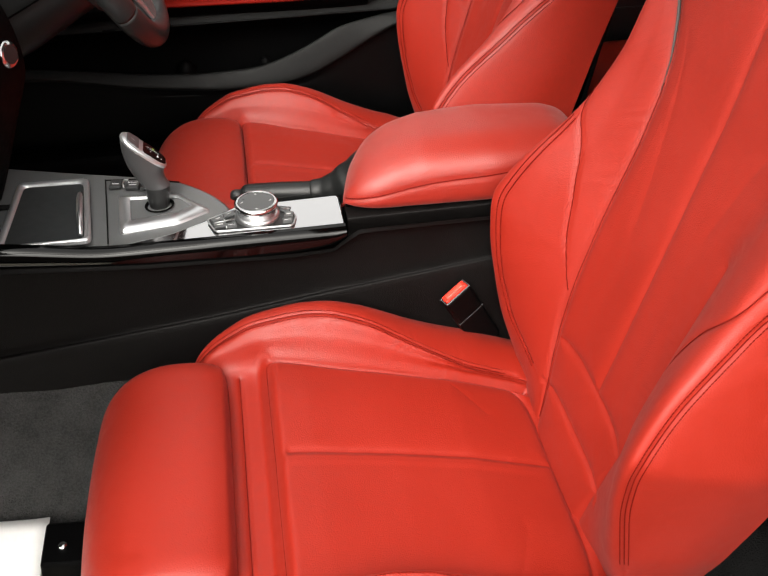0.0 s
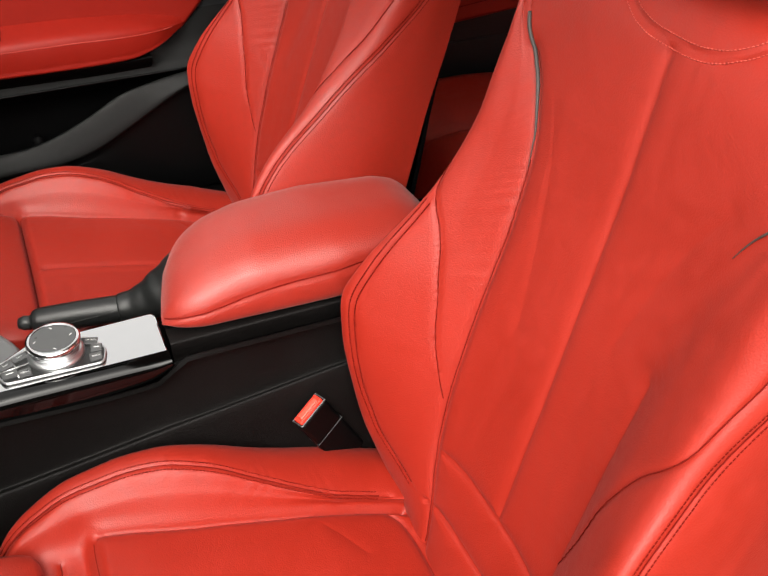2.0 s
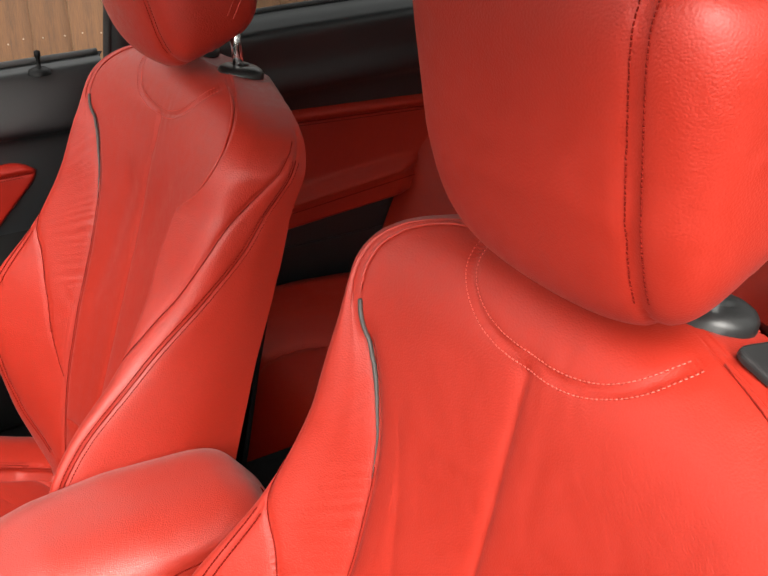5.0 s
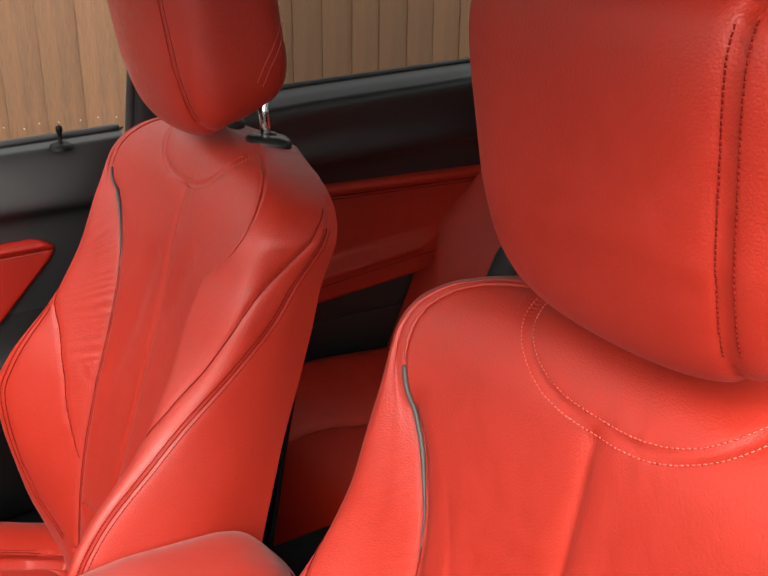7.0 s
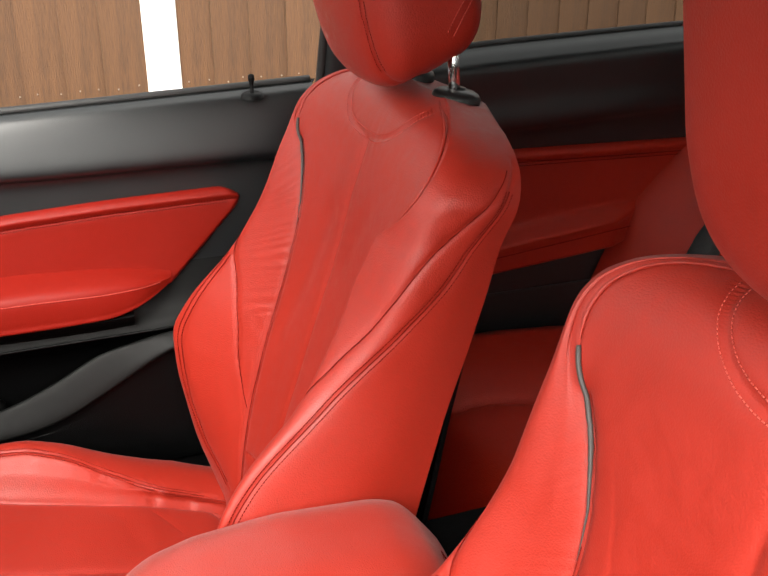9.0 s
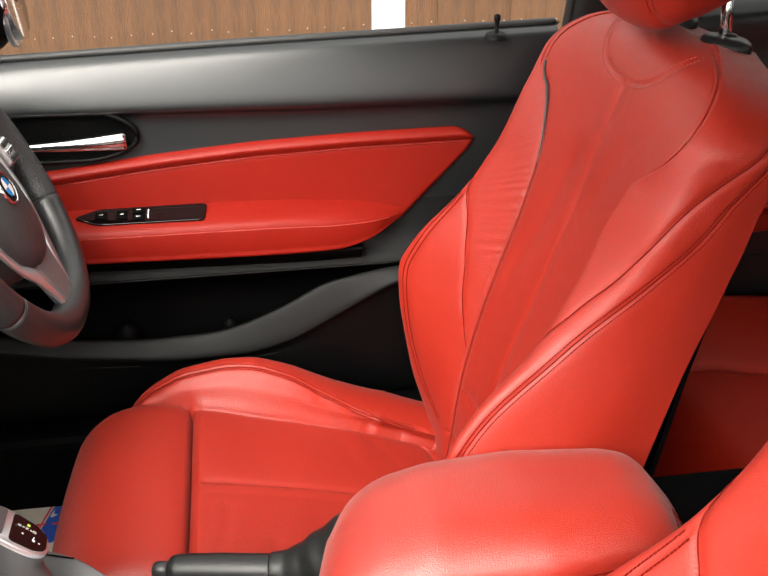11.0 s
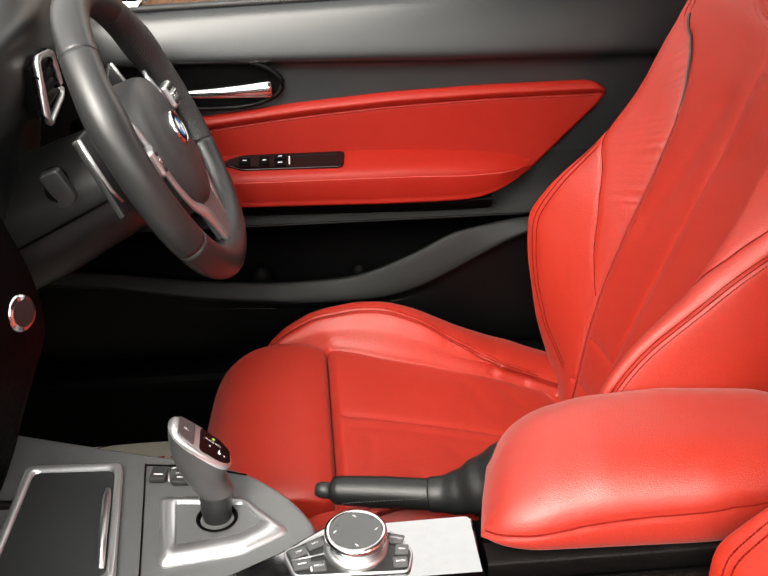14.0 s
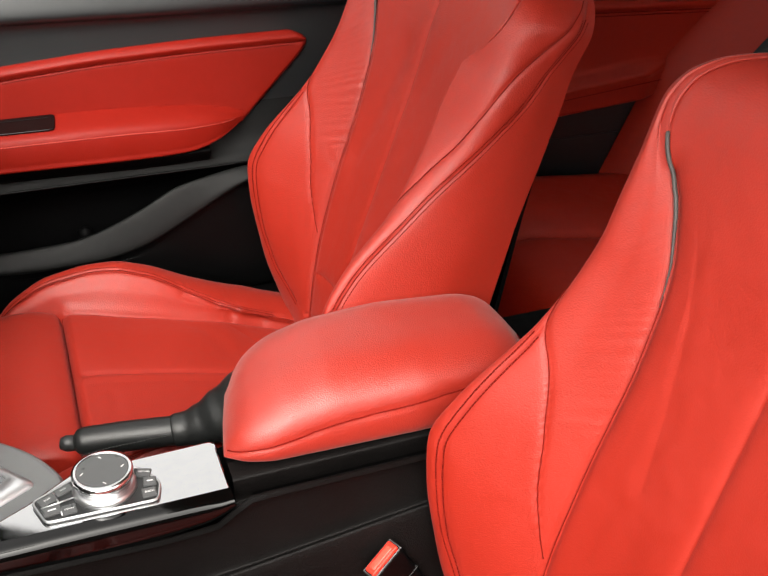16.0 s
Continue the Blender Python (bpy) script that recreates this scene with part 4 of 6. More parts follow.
# ---- driver's door ----
door = thing("car_door", "closed dark grey car door with red leather insert and armrest", "car door", at=(0, 0.80, 0.15))


def world_part(ob, parent):
    """Keep ob where it is while it hangs under parent."""
    ob.parent = parent
    ob.matrix_parent_inverse = Matrix.Translation(-Vector(parent.location))
    return ob


X_DOOR = (-0.62, 0.534)
dx = np.linspace(*X_DOOR, 120)
belt = curve([-0.62, -0.3, 0.076, 0.545], [0.710, 0.722, 0.734, 0.746])
crease = curve([-0.62, -0.25, 0.15, 0.45, 0.545], [0.88, 0.90, 1.16, 1.28, 1.30])
rows = []
for x in dx:
    zb, k = float(belt(x)), float(crease(x))
    sec = [(0.828, zb - 0.01), (0.815, zb + 0.002), (0.803, zb + 0.001), (0.792, zb - 0.010), (0.780, zb - 0.036 * k), (0.772, zb - 0.064 * k), (0.775, zb - 0.074 * k),
           (0.787, zb - 0.084 * k), (0.788, 0.605), (0.785, 0.55), (0.785, 0.46), (0.778, 0.425), (0.764, 0.408), (0.758, 0.396)]
    yz = spline(sec, np.linspace(0, len(sec) - 1, 70))
    rows.append(np.stack([np.full(70, x), yz[:, 0], yz[:, 1]], -1))
world_part(sheet("door_top", np.array(rows)[:, :52], plastic_top, None, "dark grey grained upper door trim"), door)
world_part(sheet("door_middle", np.array(rows)[:, 51:], lip_grey, None, "matt grey door trim behind the armrest"), door)
# red insert
zt = curve([-0.45, -0.22, -0.07, 0.07, 0.22, 0.364, 0.42], [0.548, 0.572, 0.589, 0.600, 0.6055, 0.607, 0.607], 0.02)
rows = []


def insert_end(z):
    """Where the insert ends behind: a slanting edge with round corners."""
    e = 0.293 + (0.416 - 0.293) * np.clip((z - 0.462) / (0.592 - 0.462), 0, 1)
    return e - 0.050 * (1 - math.sqrt(max(0.0, 1 - max(0.0, (z - 0.568) / 0.0422) ** 2)))


for t in np.linspace(0, 1, 70):
    t = 1 - (1 - t) ** 1.6
    xr = insert_end(0.462 + t * (0.610 - 0.462))
    x = -0.36 + (xr + 0.36) * (1 - (1 - np.linspace(0, 1, 130)) ** 1.4)
    top = zt(x)
    z = 0.462 + t * (top - 0.462)
    edge = np.minimum(xr - x, (1 - t) * 0.15)
    puff = 0.011 * np.sqrt(np.clip(1 - (1 - np.clip(edge / 0.012, 0, 1)) ** 2, 0, 1))
    line = np.abs(z - (top - 0.020))
    y = 0.787 - puff - 0.004 * np.exp(-((z - top + 0.010) / 0.007) ** 2) + 0.0025 * np.exp(-line / 0.0022)
    rows.append(np.stack([x, y, z], -1))
world_part(sheet("red_insert", np.array(rows), leather_door, None, "smooth red leather door insert"), door)
for off in (0.0155, 0.0205):
    x = np.linspace(-0.35, 0.388, 160)
    p = np.stack([x, 0 * x + 0.7755, zt(x) - off - 0.002], -1)
    world_part(stitches("insert_stitching", p, np.tile((0, -1, 0), (160, 1)), thread_dark, None, 0.0045, 0.0036, 0.0006), door)
# armrest pad
rows = []
reach = curve([-0.21, 0.05, 0.18, 0.25, 0.292], [0.058, 0.056, 0.050, 0.036, 0.006], 0.02)
a_top = curve([-0.21, 0.02, 0.10, 0.22, 0.292], [0.5005, 0.5000, 0.4985, 0.490, 0.476], 0.02)
a_bot = curve([-0.21, 0.12, 0.20, 0.24, 0.292], [0.446, 0.437, 0.437, 0.447, 0.470], 0.012)
for x in np.linspace(-0.22, 0.291, 100):
    d, zt_, zb_ = float(reach(x)), float(a_top(x)), float(a_bot(x))
    h = zt_ - zb_
    sec = [(0.784, zt_ + 0.012), (0.778 - 0.4 * d, zt_ + 0.0055), (0.778 - 0.85 * d, zt_ - 0.0025), (0.778 - d, zt_ - 0.18 * h), (0.778 - 1.03 * d, zt_ - 0.45 * h), (0.778 - d, zb_ + 0.2 * h), (0.778 - 0.9 * d, zb_), (0.782, zb_ - 0.002)]
    yz = spline(sec, np.linspace(0, 7, 44))
    rows.append(np.stack([np.full(44, x), yz[:, 0], yz[:, 1]], -1))
pad_rows = np.array(rows)
world_part(sheet("armrest_pad", pad_rows, leather_door, None, "padded red leather door armrest"), door)
ln = pad_rows[4:96, 20]
world_part(stitches("armrest_stitching", ln + np.array([0, -0.0006, 0]), np.tile((0, -1, 0.2), (92, 1)), thread_light, None, 0.0045, 0.003, 0.0006), door)
# grip under the pad
rows = []
for x in np.linspace(-0.36, 0.225, 60):
    z0 = float(a_bot(min(x, 0.2)))
    sec = [(0.785, z0 + 0.004), (0.742, z0 - 0.001), (0.738, z0 - 0.008), (0.750, z0 - 0.022), (0.768, z0 - 0.034)]
    yz = spline(sec, np.linspace(0, 4, 20))
    rows.append(np.stack([np.full(20, x), yz[:, 0], yz[:, 1]], -1))
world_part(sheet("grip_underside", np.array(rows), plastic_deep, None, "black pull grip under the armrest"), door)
# switch plate with its switches
plate_m = pose(0, 0.753, 0.5045, 17, 0, 0)
plate = world_part(extrude_outline("switch_plate", rounded([(-0.200, 0.0), (-0.165, -0.018), (-0.010, -0.020), (-0.006, 0.018), (-0.165, 0.018)], 0.008), 0.004, plate_m, gloss_dark, None, "glossy black window switch plate", 0.001), door)
for x, y, sx, sy in ((-0.160, 0.001, 0.018, 0.015), (-0.130, 0.0, 0.016, 0.018), (-0.106, -0.007, 0.018, 0.011), (-0.106, 0.008, 0.018, 0.011)):
    world_part(box("window_switch", (sx, sy, 0.004), plate_m @ pose(x, y, 0.0045), plastic_deep, None, bevel=0.0015), door)
    world_part(box("switch_mark", (sx * 0.35, 0.0012, 0.0004), plate_m @ pose(x, y, 0.0067), mark_white, None, bevel=0), door)
world_part(box("plate_rule", (0.070, 0.0008, 0.0005), plate_m @ pose(-0.052, 0.010, 0.0042), lip_grey, None, bevel=0), door)
world_part(box("plate_rule", (0.0012, 0.020, 0.0005), plate_m @ pose(-0.092, 0.0, 0.0042), mark_white, None, bevel=0), door)
# door pocket
p_hi = curve([-0.62, -0.395, -0.243, -0.119, -0.009, 0.038, 0.109, 0.162, 0.262, 0.30], [0.35, 0.329, 0.305, 0.295, 0.298, 0.310, 0.340, 0.372, 0.392, 0.394], 0.018)
p_lo = curve([-0.62, -0.395, -0.243, -0.089, 0.038, 0.109, 0.186, 0.262, 0.33, 0.40], [0.335, 0.316, 0.285, 0.267, 0.269, 0.287, 0.329, 0.371, 0.392, 0.392], 0.02)
rows, low, back = [], [], []
for x in np.linspace(-0.62, 0.40, 90):
    hi, lo = float(p_hi(x)), float(p_lo(x))
    hi = max(hi, lo + 0.003)
    yz = spline([(0.762, hi - 0.006), (0.752, hi), (0.744, hi - 0.002), (0.733, lo + 0.35 * (hi - lo)), (0.730, lo), (0.734, lo - 0.006)], np.linspace(0, 5, 24))
    rows.append(np.stack([np.full(24, x), yz[:, 0], yz[:, 1]], -1))
for x in np.linspace(-0.62, 0.534, 80):
    lo = float(p_lo(min(x, 0.4)))
    yz = spline([(0.738, lo + 0.002), (0.742, lo - 0.02), (0.742, 0.25), (0.746, 0.20), (0.760, 0.155), (0.785, 0.14)], np.linspace(0, 5, 30))
    low.append(np.stack([np.full(30, x), yz[:, 0], np.minimum(yz[:, 1], lo + 0.003)], -1))
    yz = spline([(0.758, 0.398), (0.772, 0.385), (0.80, 0.35), (0.80, 0.25)], np.linspace(0, 3, 12))
    back.append(np.stack([np.full(12, x), yz[:, 0], yz[:, 1]], -1))
world_part(sheet("pocket_lip", np.array(rows), lip_grey, None, "grey sweeping lip of the door pocket"), door)
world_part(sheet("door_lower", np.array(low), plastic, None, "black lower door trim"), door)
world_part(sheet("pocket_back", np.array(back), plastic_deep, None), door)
world_part(tube("pocket_rim", [(x, 0.7555, 0.3975) for x in np.linspace(-0.30, 0.30, 20)], 0.0022, plastic, None, "thin upper rim of the pocket", 8), door)
for x, r in ((0.012, 0.012), (-0.15, 0.02)):
    world_part(lathe("pocket_clip", [(0, r * 0.7), (r * 0.6, r * 0.5), (r, 0), (r, -0.02)], pose(x, 0.775, 0.302, 20, 0, 0), plastic_deep, None, sides=20), door)
# handle
ring = [(-0.34, 0.666), (-0.30, 0.6665)] + [(-0.190 + 0.094 * math.sin(a) ** 1.15, 0.6265 - 0.006 * math.sin(a) + 0.040 * math.cos(a)) for a in np.linspace(0.02, math.pi - 0.02, 24)] + [(-0.30, 0.5865), (-0.34, 0.587)]
world_part(tube("handle_bezel", [(x, 0.7795, z) for x, z in ring], 0.0042, plastic, None, "black bezel round the handle", 8, closed=True), door)
bowl = np.array([[(-0.20 + (x + 0.20) * k, y, 0.626 + (z - 0.626) * k) for x, z in ring + ring[:1]] for k, y in ((1.0, 0.779), (0.93, 0.781), (0.86, 0.784), (0.5, 0.7845), (0.01, 0.7845))])
world_part(sheet("handle_recess", bowl, plastic_deep, None, "black recess behind the handle"), door)
rows = []
for t in np.linspace(0, 1, 40):
    x = -0.32 + 0.206 * t
    h = 0.0040 + 0.0110 * t ** 1.5
    zc = 0.612 + 0.003 * t
    y = 0.772 - 0.010 * math.sin(t * 2.6)
    rows.append([(x, y + 0.006, zc + h), (x, y, zc + 0.8 * h), (x, y - 0.003, zc + 0.1 * h), (x, y + 0.001, zc - 0.7 * h), (x, y + 0.008, zc - h), (x, y + 0.009, zc)])
rows = np.array(rows)
end = rows[-1].mean(0)
rows = np.concatenate([rows, [end + (rows[-1] - end) * 0.8 + np.array([0.002, 0, 0])], [end + (rows[-1] - end) * 0.02 + np.array([0.0025, 0, 0])]])
world_part(sheet("door_handle", rows, chrome, None, "chrome inner door handle", close_u=True), door)
# lock pin, window seal
world_part(lathe("lock_pin", [(0, 0.03), (0.0045, 0.028), (0.005, 0.022), (0.0032, 0.016), (0.0032, 0.002), (0.010, 0.003), (0.016, 0.0), (0.018, -0.006)], pose(0.437, 0.793, 0.742), plastic, None, "black lock pin", 20), door)
seal = np.stack([dx, 0 * dx + 0.818, np.array([float(belt(x)) for x in dx]) + 0.006], -1)
world_part(tube("window_seal", seal, 0.006, rubber, None, "black window seal", 8), door)
outer = []
for x in np.linspace(-0.62, 0.545, 12):
    zb = float(belt(x))
    yz = spline([(0.826, zb + 0.004), (0.85, zb - 0.02), (0.90, zb - 0.12), (0.91, 0.3), (0.87, -0.05)], np.linspace(0, 4, 20))
    outer.append(np.stack([np.full(20, x), yz[:, 0], yz[:, 1]], -1))
world_part(sheet("door_skin", np.array(outer), body_paint, None, "dark painted outer door skin", flip=True), door)
# mirror
mirror = thing("door_mirror", "black door mirror with bright rim outside the window", "mirror", at=(-0.305, 0.90, 0.738))
bm = bmesh.new()
bmesh.ops.create_uvsphere(bm, u_segments=28, v_segments=18, radius=1)
bmesh.ops.scale(bm, vec=(0.06, 0.12, 0.075), verts=bm.verts)
bmesh.ops.translate(bm, vec=(-0.02, 0.05, 0.045), verts=bm.verts)
part("mirror_shell", bm, plastic_deep, mirror)
tube("mirror_rim", [(0.030, 0.05 + 0.062 * math.cos(a), 0.045 + 0.062 * math.sin(a)) for a in np.linspace(0, 2 * math.pi, 30, endpoint=False)], 0.005, satin, mirror, "bright mirror rim", 8, closed=True)
lathe("mirror_glass", [(0, 0.004), (0.055, 0.003), (0.06, 0.0), (0.062, -0.01)], pose(0.035, 0.05, 0.05, 0, 80, 0), chrome, mirror, "mirror glass", 30)
box("mirror_foot", (0.05, 0.09, 0.03), pose(-0.01, -0.04, -0.01), gloss_black, mirror, bevel=0.01)

# ---- rear of the cabin ----
rear = thing("rear_side_panel", "dark rear side trim with red leather insert and armrest", "side panel", at=(0.9, 0.80, 0.2))
rx = np.linspace(0.585, 1.66, 70)
r_belt = curve([0.5, 0.62, 0.84, 1.2, 1.65], [0.758, 0.766, 0.778, 0.788, 0.795], 0.03)
rows = []
for x in rx:
    zb = float(r_belt(x))
    sec = [(0.835, zb - 0.02), (0.822, zb + 0.003), (0.806, zb + 0.001), (0.786, zb - 0.008), (0.774, zb - 0.026), (0.776, zb - 0.075), (0.772, zb - 0.120), (0.786, zb - 0.15), (0.790, 0.55), (0.790, 0.20), (0.800, -0.05)]
    yz = spline(sec, np.linspace(0, len(sec) - 1, 56))
    rows.append(np.stack([np.full(56, x), yz[:, 0], yz[:, 1]], -1))
world_part(sheet("side_trim", np.array(rows), plastic_top, None, "dark grey upper trim"), rear)
rows = []
for t in np.linspace(0, 1, 70):
    x = np.linspace(0.66, 1.34, 90)
    top = 0.612 - 0.04 * (x - 0.893)
    bot = 0.403 + 0.076 * (x - 0.867)
    z = bot + t * (top - bot)
    ledge = 0.459 + 0.09 * (x - 0.898)
    fade = np.clip((1.15 - x) / 0.08, 0, 1)
    out = 0.034 * fade / (1 + np.exp((z - ledge - 0.006) / 0.004))
    lip = 0.007 * fade * np.exp(-((z - ledge) / 0.007) ** 2)
    y = 0.780 - out - lip - 0.005 * np.exp(-((z - top + 0.012) / 0.008) ** 2) + 0.0025 * np.exp(-np.abs(z - top + 0.024) / 0.0022)
    y = y + 0.010 * np.clip(1 - np.minimum(t, 1 - t) / 0.04, 0, 1) ** 2
    rows.append(np.stack([x, y, z], -1))
world_part(sheet("rear_insert", np.array(rows), leather_rear, None, "red leather insert with a scooped ledge"), rear)
lx = np.linspace(0.68, 1.32, 90)
for off in (0.021, 0.027):
    p = np.stack([lx, 0 * lx + 0.7765, 0.612 - 0.04 * (lx - 0.893) - off], -1)
    world_part(stitches("insert_stitching", p, np.tile((0, -1, 0), (90, 1)), thread_dark, None, 0.0050, 0.0042, 0.0008), rear)
lx = np.linspace(0.68, 1.10, 70)
p = np.stack([lx, 0 * lx + 0.7405, 0.459 + 0.09 * (lx - 0.898) - 0.016], -1)
world_part(stitches("ledge_stitching", p, np.tile((0, -1, 0), (70, 1)), thread_dark, None, 0.0050, 0.0042, 0.0008), rear)
world_part(box("trim_rule", (0.62, 0.004, 0.003), pose(0.95, 0.788, 0.344, 0, 1, 0), plastic_top, None, bevel=0.001), rear)
world_part(tube("window_seal", [(x, 0.824, float(r_belt(x)) + 0.006) for x in rx], 0.006, rubber, None, "black window seal", 8), rear)
pil = thing("door_pillar", "dark door pillar behind the driver's window", "pillar", at=(0.57, 0.8, 0.3))
rows = []
for t in np.linspace(0, 1, 24):
    x0, x1 = 0.522 + 0.045 * t, 0.60 + 0.050 * t
    yy = 0.80 - 0.14 * t * t
    z = 0.40 + 0.75 * t
    rows.append([(x0 - 0.004, yy + 0.03, z), (x0, yy + 0.004, z), (x0 + 0.012, yy - 0.006, z), (x1 - 0.01, yy - 0.008, z), (x1, yy, z), (x1 + 0.006, yy + 0.03, z)])
world_part(sheet("pillar_trim", np.array(rows), plastic_top, None, "dark grey pillar trim"), pil)
world_part(tube("pillar_seal", [(0.519 + 0.045 * t, 0.812 - 0.14 * t * t, 0.40 + 0.75 * t) for t in np.linspace(0, 1, 24)], 0.008, rubber, None, "black rubber door seal", 8), pil)
qg = sheet("window_rear_quarter", np.array([[(0.63 + 0.06 * t, 0.826 - 0.14 * t * t, 0.77 + 0.36 * t), (1.05, 0.826 - 0.14 * t * t, 0.79 + 0.34 * t), (1.60 - 0.35 * t, 0.826 - 0.14 * t * t, 0.80 + 0.30 * t)] for t in np.linspace(0, 1, 8)]), glass_tint, None, "tinted rear quarter window")
tagged(qg, category="window", kind="structure")

for name, rows_, lab in (("window_rear", [[(1.50, y, 1.06), (1.66, y, 0.93), (1.78, y, 0.80)] for y in np.linspace(-0.50, 0.66, 6)], "tinted rear window"),
                        ("window_passenger_quarter", [[(x, -0.665, 0.76), (x, -0.62, 0.95), (x, -0.56, 1.13)] for x in np.linspace(0.72, 1.5, 6)], "tinted passenger quarter window")):
    tagged(sheet(name, np.array(rows_), glass_dark, None, lab), category="window", kind="structure")

bench = thing("rear_bench", "red leather rear bench seat", "rear seat", at=(1.1, 0.42, 0.1))
rows = []
bench_top = curve([0.60, 0.64, 0.68, 0.74, 0.85, 1.05, 1.4], [0.10, 0.20, 0.262, 0.283, 0.283, 0.262, 0.24], 0.012)
pad_edge = curve([0.6, 0.70, 0.80, 0.95, 1.1, 1.3], [0.60, 0.576, 0.530, 0.500, 0.515, 0.54], 0.03)
for x in np.linspace(0.60, 1.35, 90):
    yy = np.linspace(-0.58, 0.772, 150)
    pe = float(pad_edge(x))
    ya = np.abs(yy - 0.09) + 0.09
    seam = 0.006 * np.exp(-np.abs(ya - pe) / 0.004) + 0.006 * np.exp(-np.abs(ya - pe) / 0.02)
    z = float(bench_top(x)) - seam - 0.03 * np.exp(-np.abs(yy - 0.09) / 0.05) - 0.014 * np.clip((yy - 0.72) / 0.05, 0, 1) ** 2 + 0.012 * np.clip((ya - pe) / 0.1, 0, 1)
    rows.append(np.stack([np.full(150, x), yy, z], -1))
world_part(sheet("bench_cushion", np.array(rows), leather_rear, None, "red leather bench cushion", flip=True), bench)
edge_x = curve([0.18, 0.25, 0.476, 0.59, 0.80], [0.985, 1.013, 1.112, 1.224, 1.40], 0.02)
rows = []
for t in np.linspace(0, 1, 70):
    z = 0.20 + 0.60 * t
    yy = np.linspace(-0.60, 0.785, 150)
    ya = np.abs(yy - 0.09)
    inner = np.clip((0.695 - ya) / 0.16, 0, 1)
    seam = 0.007 * np.exp(-np.abs(ya - 0.535) / 0.004)
    x = float(edge_x(z)) + 0.10 * inner ** 1.3 + 0.05 * np.exp(-(ya / 0.09) ** 2) - 0.03 * np.exp(-((ya - 0.33) / 0.14) ** 4) + seam
    rows.append(np.stack([x, yy, z + 0 * yy], -1))
world_part(sheet("bench_back", np.array(rows), leather_rear, None, "red leather bench backrest with side wings"), bench)
rows = [[(float(edge_x(z)) + 0.070 + 0.032 * k - 0.004, 0.655 - 0.040 * k, z) for k in (0, 0.5, 1)] for z in np.linspace(0.80, 0.36, 14)]
belt_ob = sheet("seat_belt", np.array(rows), belt_web, None, "dark grey rear seat belt webbing against the backrest", thick=0.0015, flip=True)
tagged(belt_ob, category="seat belt")

# ---- centre console ----
console = thing("centre_console", "black car centre console with gloss trim and silver details", "console", at=(-0.05, 0.08, 0.0))
# sides
for sgn in (-1, 1):
    rows = []
    for x in np.linspace(-0.80, 0.62, 80):
        top = float(curve([-0.8, -0.40, -0.2, 0.0, 0.07, 0.09, 0.62], [0.40, 0.366, 0.350, 0.342, 0.344, 0.370, 0.370], 0.008)(x))
        crease = float(curve([-0.8, -0.11, 0.07, 0.29, 0.62], [0.19, 0.255, 0.278, 0.303, 0.33])(x))
        top = top if sgn < 0 or x < -0.25 else 0.27
        y0 = 0.001 if sgn < 0 else 0.16
        dy = -1 if sgn < 0 else 1
        sec = [(0.012, top), (0.0, top - 0.006), (0.006, crease + 0.006), (0.012, crease), (0.020, crease - 0.008), (0.035, 0.14), (0.05, 0.03)]
        yz = spline([(y0 + dy * a, z) for a, z in sec], np.linspace(0, 6, 34))
        rows.append(np.stack([np.full(34, x), yz[:, 0], yz[:, 1]], -1))
    world_part(sheet("console_side", np.array(rows), console_skin, None, "dark grained console side"), console)
# top deck
deck_out = rounded([(-0.80, 0.005), (-0.40, 0.010), (-0.20, 0.012), (-0.105, 0.030), (-0.068, 0.085), (-0.098, 0.145), (-0.150, 0.196), (-0.205, 0.219), (-0.33, 0.262), (-0.45, 0.305), (-0.80, 0.36)], 0.03, 6)
world_part(extrude_outline("console_deck", deck_out, 0.05, pose(0, 0, 0.318, 0, -0.6, 0), deck_grey, None, "grey satin console deck", 0.007), console)
shelf = [(x + 0.004, 0.125 + (y - 0.125) * 1.02) for x, y in deck_out]
world_part(extrude_outline("deck_flank", shelf, 0.14, pose(0, 0, 0.18, 0, -0.6, 0), plastic_deep, None, "black flank below the deck", 0.004), console)
under = rounded([(-0.80, 0.003), (0.60, 0.003), (0.60, 0.13), (-0.80, 0.13)], 0.01, 3)
world_part(extrude_outline("console_core", under, 0.30, pose(0, 0, 0.03), plastic_deep, None), console)
# gloss trim: top plate and side band
trim_out = rounded([(-0.40, 0.001), (-0.20, 0.002), (0.083, 0.006), (0.083, 0.095), (-0.02, 0.094), (-0.060, 0.098), (-0.082, 0.084), (-0.110, 0.064), (-0.161, 0.038), (-0.241, 0.021), (-0.40, 0.012)], 0.010, 6)
world_part(extrude_outline("gloss_trim", trim_out, 0.012, pose(0, 0, 0.360, 0, -0.4, 0), gloss_black, None, "black lacquer console trim with its sky reflection brightened by a metal base", 0.003), console)
rows = []
for x in np.linspace(-0.70, 0.082, 60):
    hi = float(curve([-0.7, -0.378, -0.256, -0.125, 0.009, 0.082], [0.43, 0.398, 0.377, 0.375, 0.374, 0.374], 0.02)(x))
    lo = float(curve([-0.7, -0.385, -0.195, -0.062, 0.006, 0.06, 0.082], [0.40, 0.371, 0.350, 0.343, 0.345, 0.350, 0.362], 0.01)(x))
    yz = spline([(0.014, hi), (0.002, hi - 0.002), (-0.004, hi - 0.4 * (hi - lo)), (-0.004, lo), (0.004, lo - 0.004)], np.linspace(0, 4, 16))
    rows.append(np.stack([np.full(16, x), yz[:, 0], yz[:, 1]], -1))
